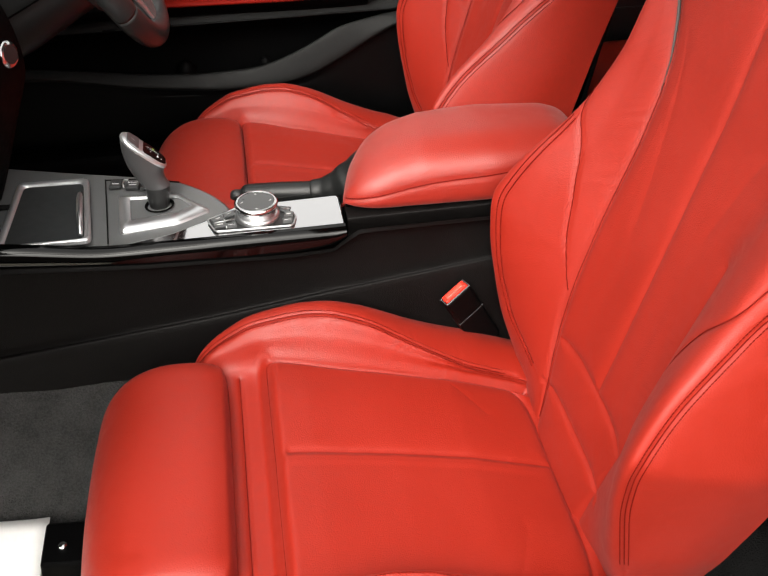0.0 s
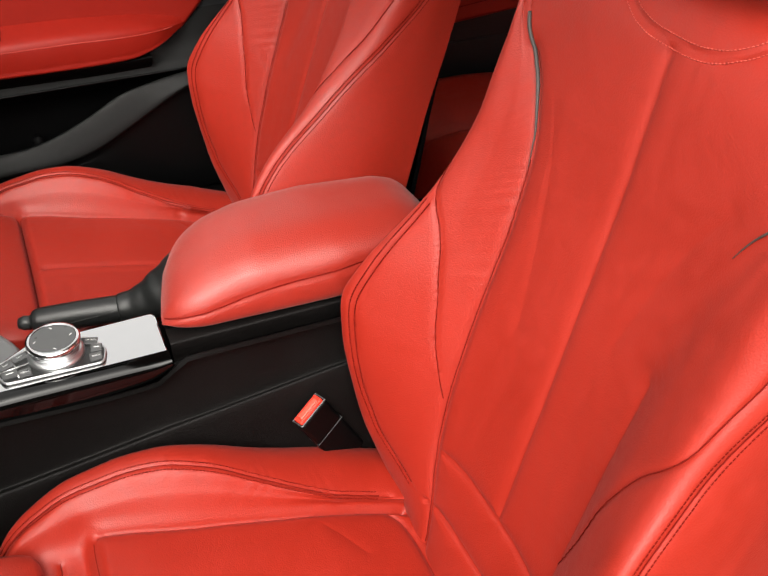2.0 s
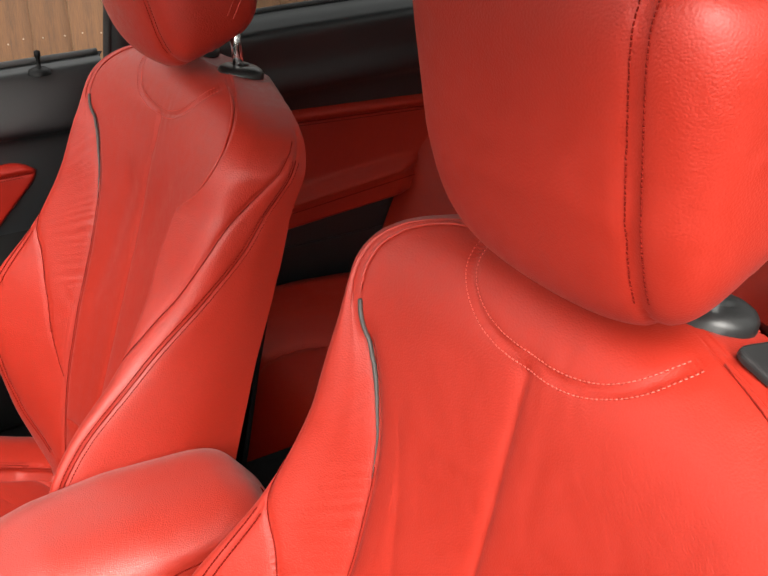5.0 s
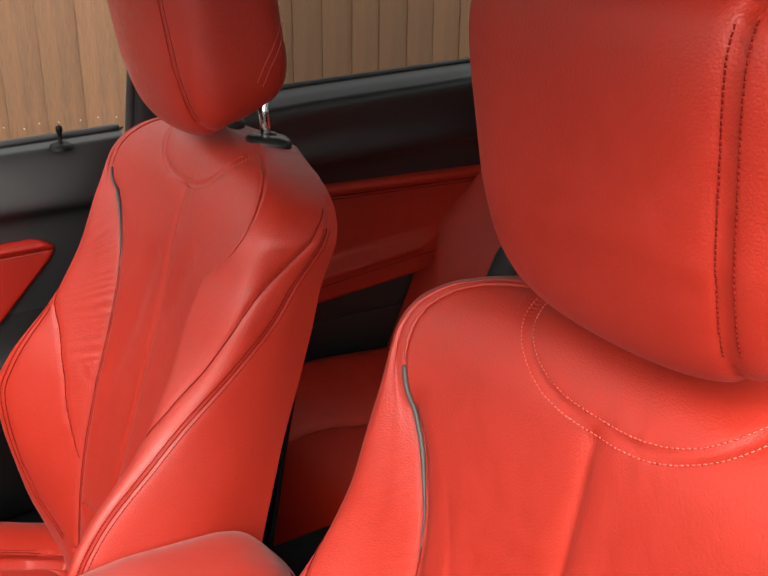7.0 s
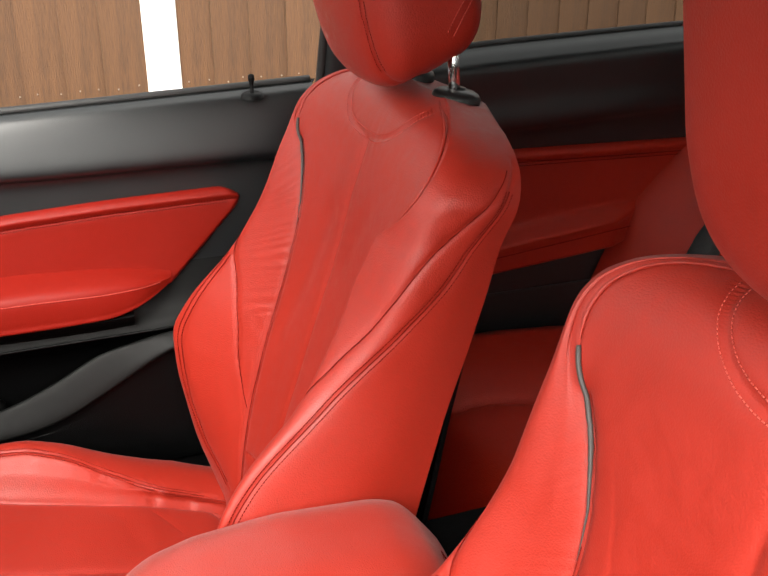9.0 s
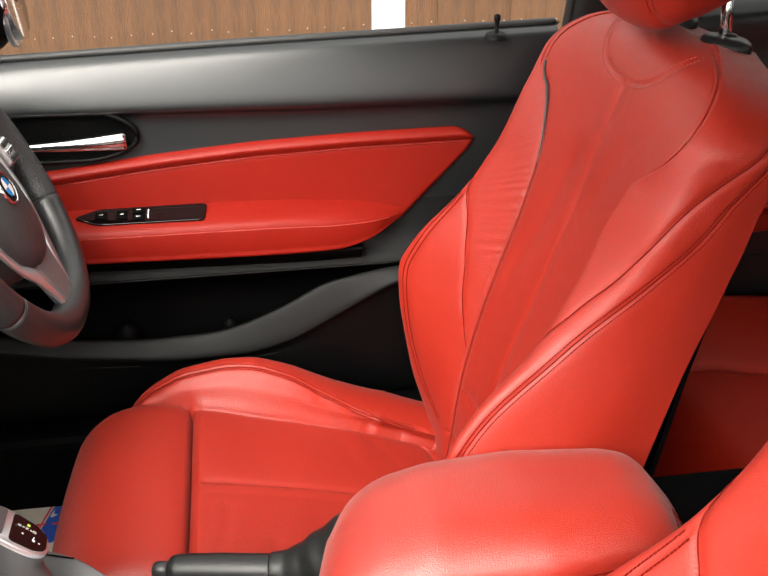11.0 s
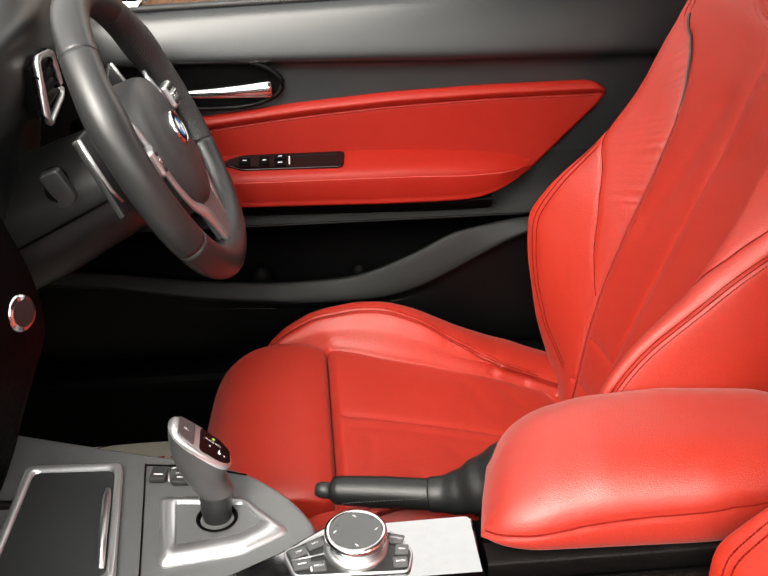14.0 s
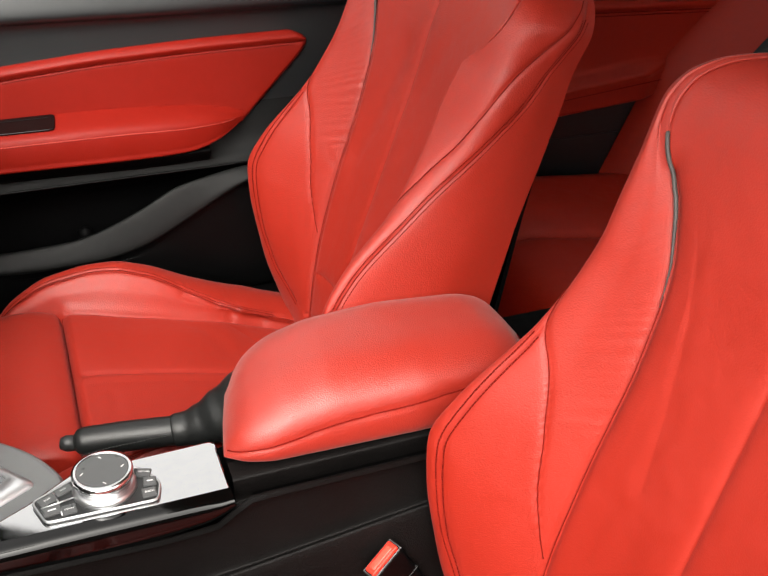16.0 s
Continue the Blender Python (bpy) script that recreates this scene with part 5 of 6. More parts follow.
world_part(sheet("gloss_band", np.array(rows), gloss_dark, None, "piano black side band"), console)
# storage tray with silver frame
tray = rounded([(-0.397, 0.038), (-0.268, 0.036), (-0.285, 0.211), (-0.389, 0.216)], 0.010, 6)
inner = [(-0.335 + (x + 0.335) * 0.84, 0.125 + (y - 0.125) * 0.90) for x, y in tray]
z_t = 0.3735
ringm = np.array([[(x, y, z_t - 0.004) for x, y in tray + tray[:1]], [(x, y, z_t + 0.002) for x, y in tray + tray[:1]], [(x * 0.75 + a * 0.25, y * 0.75 + b * 0.25, z_t + 0.004) for (x, y), (a, b) in zip(tray + tray[:1], inner + inner[:1])],
                  [(x * 0.1 + a * 0.9, y * 0.1 + b * 0.9, z_t + 0.001) for (x, y), (a, b) in zip(tray + tray[:1], inner + inner[:1])], [(x, y, z_t - 0.004) for x, y in inner + inner[:1]]])
world_part(sheet("tray_frame", ringm, silver_paint, None, "satin silver tray frame", flip=True), console)
world_part(extrude_outline("tray_floor", inner, 0.003, pose(0, 0, 0.3695), mat_rubber, None, "black rubber tray mat", 0.001), console)
world_part(tube("tray_clip", [(-0.2945, 0.168, 0.375), (-0.2925, 0.150, 0.379), (-0.288, 0.10, 0.380), (-0.283, 0.052, 0.376)], [0.003, 0.0045, 0.0045, 0.003], satin, None, "silver tray clip", 8), console)
for px_ in (((-0.262, 0.216), (-0.256, 0.150), (-0.246, 0.034)), ((-0.262, 0.214), (-0.205, 0.206), (-0.150, 0.186))):
    world_part(tube("deck_joint", [(x, y, 0.3678) for x, y in px_], 0.0009, plastic_deep, None, "", 6), console)
# shifter surround
tri = [(-0.231, 0.056), (-0.150, 0.066), (-0.103, 0.092), (-0.152, 0.148), (-0.239, 0.156)]
tri_in = [(-0.216, 0.080), (-0.150, 0.090), (-0.131, 0.106), (-0.149, 0.134), (-0.221, 0.143)]
to, ti = rounded(tri, 0.008, 6), rounded(tri_in, 0.005, 6)
zs_ = 0.3685
ringm = np.array([[(x, y, zs_ - 0.004) for x, y in to + to[:1]], [(x * 0.97 + a * 0.03, y * 0.97 + b * 0.03, zs_ + 0.002) for (x, y), (a, b) in zip(to + to[:1], ti + ti[:1])],
                  [(x * 0.08 + a * 0.92, y * 0.08 + b * 0.92, zs_ + 0.006) for (x, y), (a, b) in zip(to + to[:1], ti + ti[:1])], [(x, y, zs_ + 0.001) for x, y in ti + ti[:1]]])
world_part(sheet("shifter_surround", ringm, silver_paint, None, "satin silver shifter surround", flip=True), console)
world_part(extrude_outline("shifter_plate", ti, 0.004, pose(0, 0, zs_ - 0.002), deck_grey, None), console)
world_part(lathe("shifter_socket", [(0.0215, 0.0025), (0.020, 0.004), (0.018, 0.0025), (0.0165, -0.0015), (0, -0.002)], pose(-0.177, 0.116, zs_ + 0.002), plastic_deep, None, "black round socket", 24), console)
for k, (x_, y_, w_) in enumerate(((-0.2445, 0.1935, 0.018), (-0.2185, 0.186, 0.020), (-0.196, 0.180, 0.020))):
    world_part(box("console_button", (w_, 0.021, 0.006), pose(x_, y_, 0.370, 0, 0, -8), hub_grey, None, "grey push button", bevel=0.0015), console)
    world_part(box("button_mark", (w_ * 0.55, 0.0016, 0.0004), pose(x_, y_ - 0.003, 0.3732, 0, 0, -8), mark_white, None, bevel=0), console)


def lettering(word, size, m, parent):
    """A flat printed word, placed by m in its parent's space."""
    txt = bpy.data.curves.new("lettering", "FONT")
    txt.body, txt.size, txt.align_x, txt.align_y = word, size, "CENTER", "CENTER"
    txt.materials.append(mark_white)
    ob = new("lettering", txt)
    ob.parent = parent
    ob.matrix_basis = m
    return ob


lettering("SPORT", 0.0052, Matrix.Translation(-Vector(console.location)) @ pose(-0.2185, 0.189, 0.3733, 0, 0, -8), console)
world_part(tube("button_frame", [(-0.2325, 0.200, 0.3725), (-0.2335, 0.188, 0.3735), (-0.2315, 0.1775, 0.3725)], 0.0012, satin, None, "thin silver frame", 6), console)
world_part(tube("button_frame", [(-0.2325, 0.200, 0.3725), (-0.226, 0.1995, 0.3730)], 0.0012, satin, None, "thin silver frame", 6), console)
# shift lever
lev = thing("shift_lever", "grey and silver gear selector lever with an indicator window", "gear lever", at=(-0.177, 0.116, 0.368))
face_c = Vector((-0.0085, 0.0235, 0.0855))
fu = Vector((0.72, 0.0, -0.69)).normalized()
fv = Vector((-0.10, 0.95, -0.06))
fv = (fv - fv.dot(fu) * fu).normalized()
fn = fu.cross(fv)
face_m = Matrix.Translation(face_c) @ Matrix((fu, fv, fn)).transposed().to_4x4()


def lever_ring(c, u, v, a, b, n=44, e=2.7):
    """One oval section of the lever."""
    out = []
    for k in range(n):
        w = 2 * math.pi * k / n
        cx, sx = math.cos(w), math.sin(w)
        out.append(c + u * a * math.copysign(abs(cx) ** (2 / e), cx) + v * b * math.copysign(abs(sx) ** (2 / e), sx))
    return [tuple(q) for q in out]


rim_rings = [lever_ring(face_c + fn * h, fu, fv, 0.0385 * k, 0.0250 * k) for k, h in ((0.02, 0.0012), (0.80, 0.0010), (0.94, 0.0002), (0.99, -0.0015), (1.0, -0.004), (0.985, -0.006))]
sheet("lever_frame", np.array(rim_rings), silver_paint, lev, "satin silver frame on top of the lever", close_u=True, flip=True)
body_rings = []
c0, c1, c2 = face_c - fn * 0.005, Vector((-0.016, 0.016, 0.056)), Vector((0.001, 0.009, 0.033))
for t in np.linspace(0, 1, 16):
    c = c0 * (1 - t) ** 2 + c1 * 2 * t * (1 - t) + c2 * t * t
    ease = 1 - (1 - t) ** 1.7
    u_ = (fu * (1 - ease) + Vector((1, 0, 0)) * ease).normalized()
    v_ = (fv * (1 - ease) + Vector((0, 1, 0)) * ease).normalized()
    body_rings.append(lever_ring(c, u_, v_, 0.0385 * (1 - ease) + 0.0185 * ease, 0.0248 * (1 - ease) + 0.0160 * ease, e=2.7 - 0.6 * ease))
sheet("lever_body", np.array(body_rings), lever_dark, lev, "dark grey lever body", close_u=True, flip=True)
neck_rings = [lever_ring(c, Vector((1, 0, 0)), Vector((0, 1, 0)), r_, r_ * 0.93, e=2.1) for c, r_ in ((c2 + Vector((0, 0, 0.0005)), 0.0180), (Vector((0.001, 0.008, 0.022)), 0.0172), (Vector((0.0, 0.006, 0.012)), 0.0158), (Vector((0, 0.003, 0.0)), 0.0140))]
sheet("lever_neck", np.array(neck_rings), plastic_grey, lev, "dark grey lever neck", close_u=True, flip=True)
extrude_outline("park_button", rounded([(-0.031, -0.016), (-0.012, -0.0205), (-0.010, 0.0205), (-0.030, 0.017)], 0.004, 5), 0.0016, face_m @ pose(0, 0, 0.0006), lever_grey, lev, "grey park button", 0.0006)
extrude_outline("display_window", rounded([(-0.005, -0.0215), (0.022, -0.0195), (0.034, -0.012), (0.0345, 0.010), (0.022, 0.019), (-0.003, 0.0210)], 0.005, 5), 0.0012, face_m @ pose(0, 0, 0.0006), display_black, lev, "black gear display", 0.0004)
for n_, (u0, v0, lx, ly) in enumerate(((0.008, -0.004, 0.002, 0.0008), (0.013, 0.012, 0.003, 0.003), (0.008, 0.006, 0.002, 0.0006), (0.016, 0.006, 0.002, 0.0006), (0.020, -0.003, 0.0008, 0.004), (0.020, -0.007, 0.003, 0.0025), (0.026, -0.007, 0.002, 0.0008))):
    box("gear_mark", (lx, ly, 0.0004), face_m @ pose(u0, v0, 0.0020, 0, 0, -20), mark_green if n_ == 1 else mark_white, lev, bevel=0)
# rotary controller
ctrl = thing("rotary_controller", "silver rotary control knob on a black button pad", "control knob", at=(-0.038, 0.056, 0.3722))
pad_o = rounded([(-0.071, 0.002), (-0.030, 0.023), (0.036, 0.020), (0.054, -0.010), (0.048, -0.035), (-0.060, -0.031)], 0.006, 5)
extrude_outline("button_pad", pad_o, 0.005, pose(0, 0, -0.002), plastic_grey, ctrl, "dark grey button pad", 0.0015)
tube("pad_rim", [(x, y, 0.0022) for x, y in pad_o], 0.0014, satin, ctrl, "thin silver rim", 8, closed=True)
for x, y, w_, h_, a_ in ((-0.056, -0.002, 0.018, 0.012, 24), (-0.040, 0.008, 0.018, 0.011, 24), (-0.053, -0.018, 0.018, 0.013, 8), (-0.037, -0.022, 0.014, 0.013, 4), (0.040, 0.007, 0.015, 0.012, -20), (0.044, -0.008, 0.013, 0.013, -8), (0.041, -0.024, 0.014, 0.013, 0)):
    box("pad_button", (w_, h_, 0.003), pose(x, y, 0.004, 0, 0, a_), key_grey, ctrl, bevel=0.001)
    if (x, y) in ((-0.053, -0.018), (0.044, -0.008)):
        box("button_mark", (w_ * 0.45, 0.0010, 0.0003), pose(x, y, 0.0057, 0, 0, a_), mark_white, ctrl, bevel=0)
tube("pad_divider", [(-0.063, -0.012, 0.0045), (-0.045, -0.009, 0.0045), (-0.030, -0.006, 0.0045)], 0.0009, satin, ctrl, "", 6)
tube("pad_divider", [(-0.050, 0.007, 0.0045), (-0.046, -0.008, 0.0045), (-0.044, -0.028, 0.0045)], 0.0009, satin, ctrl, "", 6)
lathe("knob_base", [(0.032, 0.003), (0.032, 0.006), (0.0295, 0.009), (0.027, 0.0095)], pose(0, 0, 0), satin, ctrl, "silver knob foot", 48)
lathe("knob_ring", [(0.0262, 0.008), (0.0272, 0.010), (0.0272, 0.015), (0.0294, 0.0170), (0.0308, 0.0215), (0.0304, 0.0255), (0.0268, 0.0270), (0.0258, 0.0262)], pose(0, 0, 0), chrome, ctrl, "bright metal knob ring", 64)
lathe("knob_top", [(0.0259, 0.0260), (0.014, 0.0254), (0, 0.0252)], pose(0, 0, 0), key_grey, ctrl, "grey touch pad", 48)
for a in (0, 90, 180, 270):
    box("knob_mark", (0.004, 0.0008, 0.0004), pose(0.020 * math.cos(radians(a)), 0.020 * math.sin(radians(a)), 0.0260, 0, 0, a + 45), mark_white, ctrl, bevel=0)
for word, x, y, turn, size in (("OPTION", 0.0405, 0.007, 70, 0.0032), ("BACK", 0.0415, -0.024, 90, 0.0036), ("MENU", -0.037, -0.022, 94, 0.0034), ("NAV", -0.040, 0.008, 114, 0.0034), ("MAP", -0.056, -0.002, 114, 0.0034)):
    lettering(word, size, pose(x, y, 0.0058, 0, 0, turn - 90), ctrl)
lettering("P", 0.008, face_m @ pose(-0.021, 0.0, 0.0024, 0, 0, 90), lev)
for word, u0 in (("R", 0.004), ("N", 0.012), ("D", 0.020)):
    lettering(word, 0.0055, face_m @ pose(u0, 0.006, 0.0021, 0, 0, 90), lev)
# centre armrest
arm = thing("centre_armrest", "padded red leather centre armrest on a black box", "armrest", at=(0.27, 0.11, 0.0))
rows = []
a_hi = curve([0.083, 0.092, 0.11, 0.15, 0.20, 0.30, 0.40, 0.43, 0.452], [0.395, 0.414, 0.431, 0.452, 0.464, 0.467, 0.462, 0.452, 0.425], 0.006)
a_near = curve([0.083, 0.10, 0.13, 0.30, 0.43, 0.455], [0.052, 0.034, 0.024, 0.018, 0.024, 0.05], 0.008)
a_far = curve([0.083, 0.10, 0.13, 0.30, 0.43, 0.455], [0.155, 0.185, 0.198, 0.204, 0.196, 0.17], 0.008)
us = np.linspace(0, 8, 70)
for x in np.linspace(0.084, 0.454, 90):
    zt_, yn, yf = float(a_hi(x)), float(a_near(x)), float(a_far(x))
    zb_ = 0.380
    h = zt_ - zb_
    sm = float(curve([0.08, 0.10, 0.2, 0.45], [0.384, 0.398, 0.418, 0.432], 0.01)(x))
    sec = [(yn + 0.03, zb_), (yn + 0.002, zb_ + 0.004), (yn - 0.002, zb_ + 0.35 * h), (yn + 0.010, zb_ + 0.74 * h), (yn + 0.045, zb_ + 0.96 * h), (0.5 * (yn + yf), zt_), (yf - 0.04, zb_ + 0.95 * h), (yf - 0.004, zb_ + 0.6 * h), (yf, zb_)]
    yz = spline(sec, us)
    d = np.abs(yz[:, 1] - sm)
    yz[:, 0] += np.where(us < 4, 0.0022 * np.exp(-d / 0.0022), 0)
    rows.append(np.stack([np.full(70, x), yz[:, 0], yz[:, 1]], -1))
lid_rows = np.array(rows)
# the front end slants back towards the far side
lid_rows[..., 0] += 0.034 * np.clip((lid_rows[..., 1] - 0.05) / 0.14, 0, 1) * np.clip((0.27 - lid_rows[..., 0]) / 0.18, 0, 1)
caps = [lid_rows[0].mean(0) + (lid_rows[0] - lid_rows[0].mean(0)) * k + np.array([-0.0015 * (1 - k), 0, 0]) for k in (0.02, 0.6, 0.9)]
cape = [lid_rows[-1].mean(0) + (lid_rows[-1] - lid_rows[-1].mean(0)) * k + np.array([0.002 * (1 - k), 0, 0]) for k in (0.9, 0.6, 0.02)]
world_part(sheet("armrest_lid", np.concatenate([caps, lid_rows, cape]), leather_arm, None, "smooth red leather lid with a side seam", flip=False), arm)
seam_p = []
for r_ in lid_rows[1:]:
    sm = float(curve([0.08, 0.10, 0.2, 0.45], [0.384, 0.398, 0.418, 0.432], 0.01)(r_[0, 0]))
    k = int(np.argmax(r_[2:38, 2] > sm)) + 2
    f = (sm - r_[k - 1, 2]) / (r_[k, 2] - r_[k - 1, 2])
    seam_p.append(r_[k - 1] * (1 - f) + r_[k] * f)
seam_p = np.array(seam_p)
world_part(tube("seam_line", seam_p + np.array([0, -0.0003, 0]), 0.0009, thread_dark, None, "", 6), arm)
rows = []
for x in np.linspace(0.086, 0.60, 40):
    yz = spline([(0.045, 0.3795), (0.022, 0.3785), (0.018, 0.372), (0.020, 0.350), (0.012, 0.344), (0.010, 0.335)], np.linspace(0, 5, 22))
    rows.append(np.stack([np.full(22, x), yz[:, 0], yz[:, 1]], -1))
world_part(sheet("box_side", np.array(rows), console_skin, None, "black box wall below the lid"), arm)
bx = rounded([(0.086, 0.018), (0.60, 0.018), (0.60, 0.205), (0.19, 0.205), (0.09, 0.10)], 0.02, 5)
world_part(extrude_outline("armrest_box", bx, 0.06, pose(0, 0.002, 0.318), plastic_deep, None, "black armrest box", 0.006), arm)
# hand brake
brake = thing("hand_brake", "black leather hand brake lever with gaiter", "hand brake", at=(0.0, 0.17, 0.34))
hb = np.array([(-0.060, 0.198, 0.327), (-0.038, 0.193, 0.329), (0.002, 0.183, 0.332), (0.052, 0.170, 0.336)])
t = np.linspace(0, 3, 40)
world_part(tube("brake_grip", spline(hb, t), np.interp(t, [0, 0.2, 0.5, 2, 3], [0.009, 0.0145, 0.0165, 0.0180, 0.0175]), brake_leather, None, "black leather grip", 18), brake)
world_part(tube("brake_button", [(-0.075, 0.202, 0.327), (-0.069, 0.200, 0.327), (-0.056, 0.197, 0.327)], [0.007, 0.0095, 0.0095], plastic_grey, None, "grey release button", 14), brake)
g = np.array([(0.050, 0.170, 0.336), (0.078, 0.164, 0.341), (0.106, 0.158, 0.353), (0.140, 0.152, 0.368), (0.19, 0.145, 0.378)])
t = np.linspace(0, 4, 60)
world_part(tube("brake_gaiter", spline(g, t), np.interp(t, [0, 1, 2, 3, 4], [0.0185, 0.0235, 0.032, 0.042, 0.050]) * (1 + 0.03 * np.sin(t * 7 + 1.0)), brake_leather, None, "wrinkled black leather gaiter", 18), brake)
hs = spline(hb, np.linspace(0.2, 3, 60))
world_part(stitches("grip_stitching", hs + np.array([0, -0.0185, 0.0015]) + np.outer(np.linspace(-1, 1, 60), (0, 0.0008, 0.007)), np.tile((0, -1, 0.2), (60, 1)), thread_black, None, 0.004, 0.003, 0.0007), brake)
# belt buckles
buckle = thing("belt_buckle", "black seat belt buckle with a red release button", "seat belt buckle", "belt buckles", (0.268, -0.047, 0.10))
bm = bmesh.new()
box_bm(bm, (0.020, 0.046, 0.115), None, 0.005, 3)
axis = Vector((-0.42, -0.05, 0.80)).normalized()
wide_ = Vector((0.92, 0.34, 0.10))
wide_ = (wide_ - wide_.dot(axis) * axis).normalized()
flat_ = wide_.cross(axis)
tilt = Matrix.Translation((-0.012, 0.010, 0.120)) @ Matrix((flat_, wide_, axis)).transposed().to_4x4()
bmesh.ops.transform(bm, matrix=tilt, verts=bm.verts)
part("buckle_body", bm, plastic, buckle, smooth=False)
bm = bmesh.new()
box_bm(bm, (0.015, 0.040, 0.014), Matrix.Translation((0, 0, 0.054)), 0.002, 2)
bmesh.ops.transform(bm, matrix=tilt, verts=bm.verts)
part("release_button", bm, red_plastic, buckle, "bright red release button", smooth=False)
bm = bmesh.new()
box_bm(bm, (0.008, 0.030, 0.002), Matrix.Translation((0, 0, 0.0612)), 0.0008, 1)
bmesh.ops.transform(bm, matrix=tilt, verts=bm.verts)
part("press_mark", bm, red_light, buckle, "paler red raised oblong on the button", smooth=False)
bm = bmesh.new()
for y_ in (-0.0215, 0.0215):
    box_bm(bm, (0.0170, 0.0018, 0.0016), Matrix.Translation((0, y_, 0.0572)), 0.0005, 1)
for x_ in (-0.0088, 0.0088):
    box_bm(bm, (0.0018, 0.0448, 0.0016), Matrix.Translation((x_, 0, 0.0572)), 0.0005, 1)
bmesh.ops.transform(bm, matrix=tilt, verts=bm.verts)
part("buckle_rim", bm, lever_grey, buckle, "thin bright rim round the button", smooth=False)
bm = bmesh.new()
box_bm(bm, (0.0206, 0.0466, 0.0012), Matrix.Translation((0, 0, 0.012)), 0.0003, 1)
bmesh.ops.transform(bm, matrix=tilt, verts=bm.verts)
part("buckle_joint", bm, plastic_grey, buckle, "fine grey joint round the buckle body", smooth=False)
bm = bmesh.new()
box_bm(bm, (0.008, 0.03, 0.10), Matrix.Translation((0, 0, -0.09)), 0.002, 1)
bmesh.ops.transform(bm, matrix=tilt, verts=bm.verts)
part("buckle_stalk", bm, plastic_deep, buckle, smooth=False)

# ---- steering wheel and dashboard ----
WC, TILT = (-0.241, 0.478, 0.660), 25
wheel = thing("steering_wheel", "black leather steering wheel with grey spokes and round badge", "steering wheel", at=WC)
wheel.rotation_euler = (0, radians(90 - TILT), radians(2))
# local: z towards the driver, x down, y to the outside
ang = np.linspace(0, 2 * np.pi, 120, endpoint=False)
R = 0.175 - 0.003 * np.exp(-((ang - 0) / 0.35) ** 2) - 0.004 * np.exp(-((ang - 2 * np.pi) / 0.35) ** 2)
rim = np.stack([R * np.cos(ang), R * np.sin(ang), 0 * ang], -1)


def rim_part(name, a0, a1, mat, label, r=0.0205):
    a = np.linspace(a0, a1, 60)
    rr = np.interp(a % (2 * np.pi), ang, R)
    rad = r * (1 + 0.10 * np.exp(-((np.abs(((a + np.pi) % (2 * np.pi)) - np.pi) - radians(115)) / 0.16) ** 2))
    tube(name, np.stack([rr * np.cos(a), rr * np.sin(a), 0 * a], -1), rad, mat, wheel, label, 20)


rim_part("rim_top", radians(140), radians(220), leather_black, "smooth black leather rim")
rim_part("rim_grip", radians(62), radians(140), leather_perf, "perforated black leather grip")
rim_part("rim_grip", radians(220), radians(298), leather_black, "smooth black leather grip")
rim_part("rim_bottom", radians(-62), radians(62), leather_black, "smooth black leather rim")
LOW = 0.018
hub = [(0.086 * math.copysign(abs(math.cos(q)) ** 0.85, math.cos(q)), 0.076 * math.copysign(abs(math.sin(q)) ** 0.85, math.sin(q))) for q in np.linspace(0, 2 * np.pi, 64, endpoint=False)]
ho = np.array(hub + hub[:1])
lay = [(1.0, -0.054), (1.02, -0.020), (1.0, 0.001), (0.97, 0.008), (0.92, 0.0135), (0.7, 0.019), (0.35, 0.022), (0.02, 0.023)]
sheet("airbag_cover", np.array([[(LOW + x * k, y * k, z) for x, y in ho] for k, z in lay]), hub_grey, wheel, "dark grey airbag cover")
lathe("badge_rim", [(0.0215, 0.031), (0.0215, 0.0345), (0.0195, 0.0352), (0.0185, 0.0342)], pose(LOW - 0.012, 0, -0.009), chrome, wheel, "round chrome badge rim", 40)
lathe("badge_ring", [(0.0187, 0.0340), (0.012, 0.0346)], pose(LOW - 0.012, 0, -0.009), display_black, wheel, sides=40)
for q in range(4):
    a = np.linspace(radians(q * 90), radians(q * 90 + 90), 10)
    vts = [(LOW - 0.012, 0, 0.0262)] + [(LOW - 0.012 + 0.012 * math.cos(k), 0.012 * math.sin(k), 0.0259) for k in a]
    mesh_object("badge_quarter", vts, [tuple(range(11))], blue_enamel if q % 2 else mark_white, wheel)
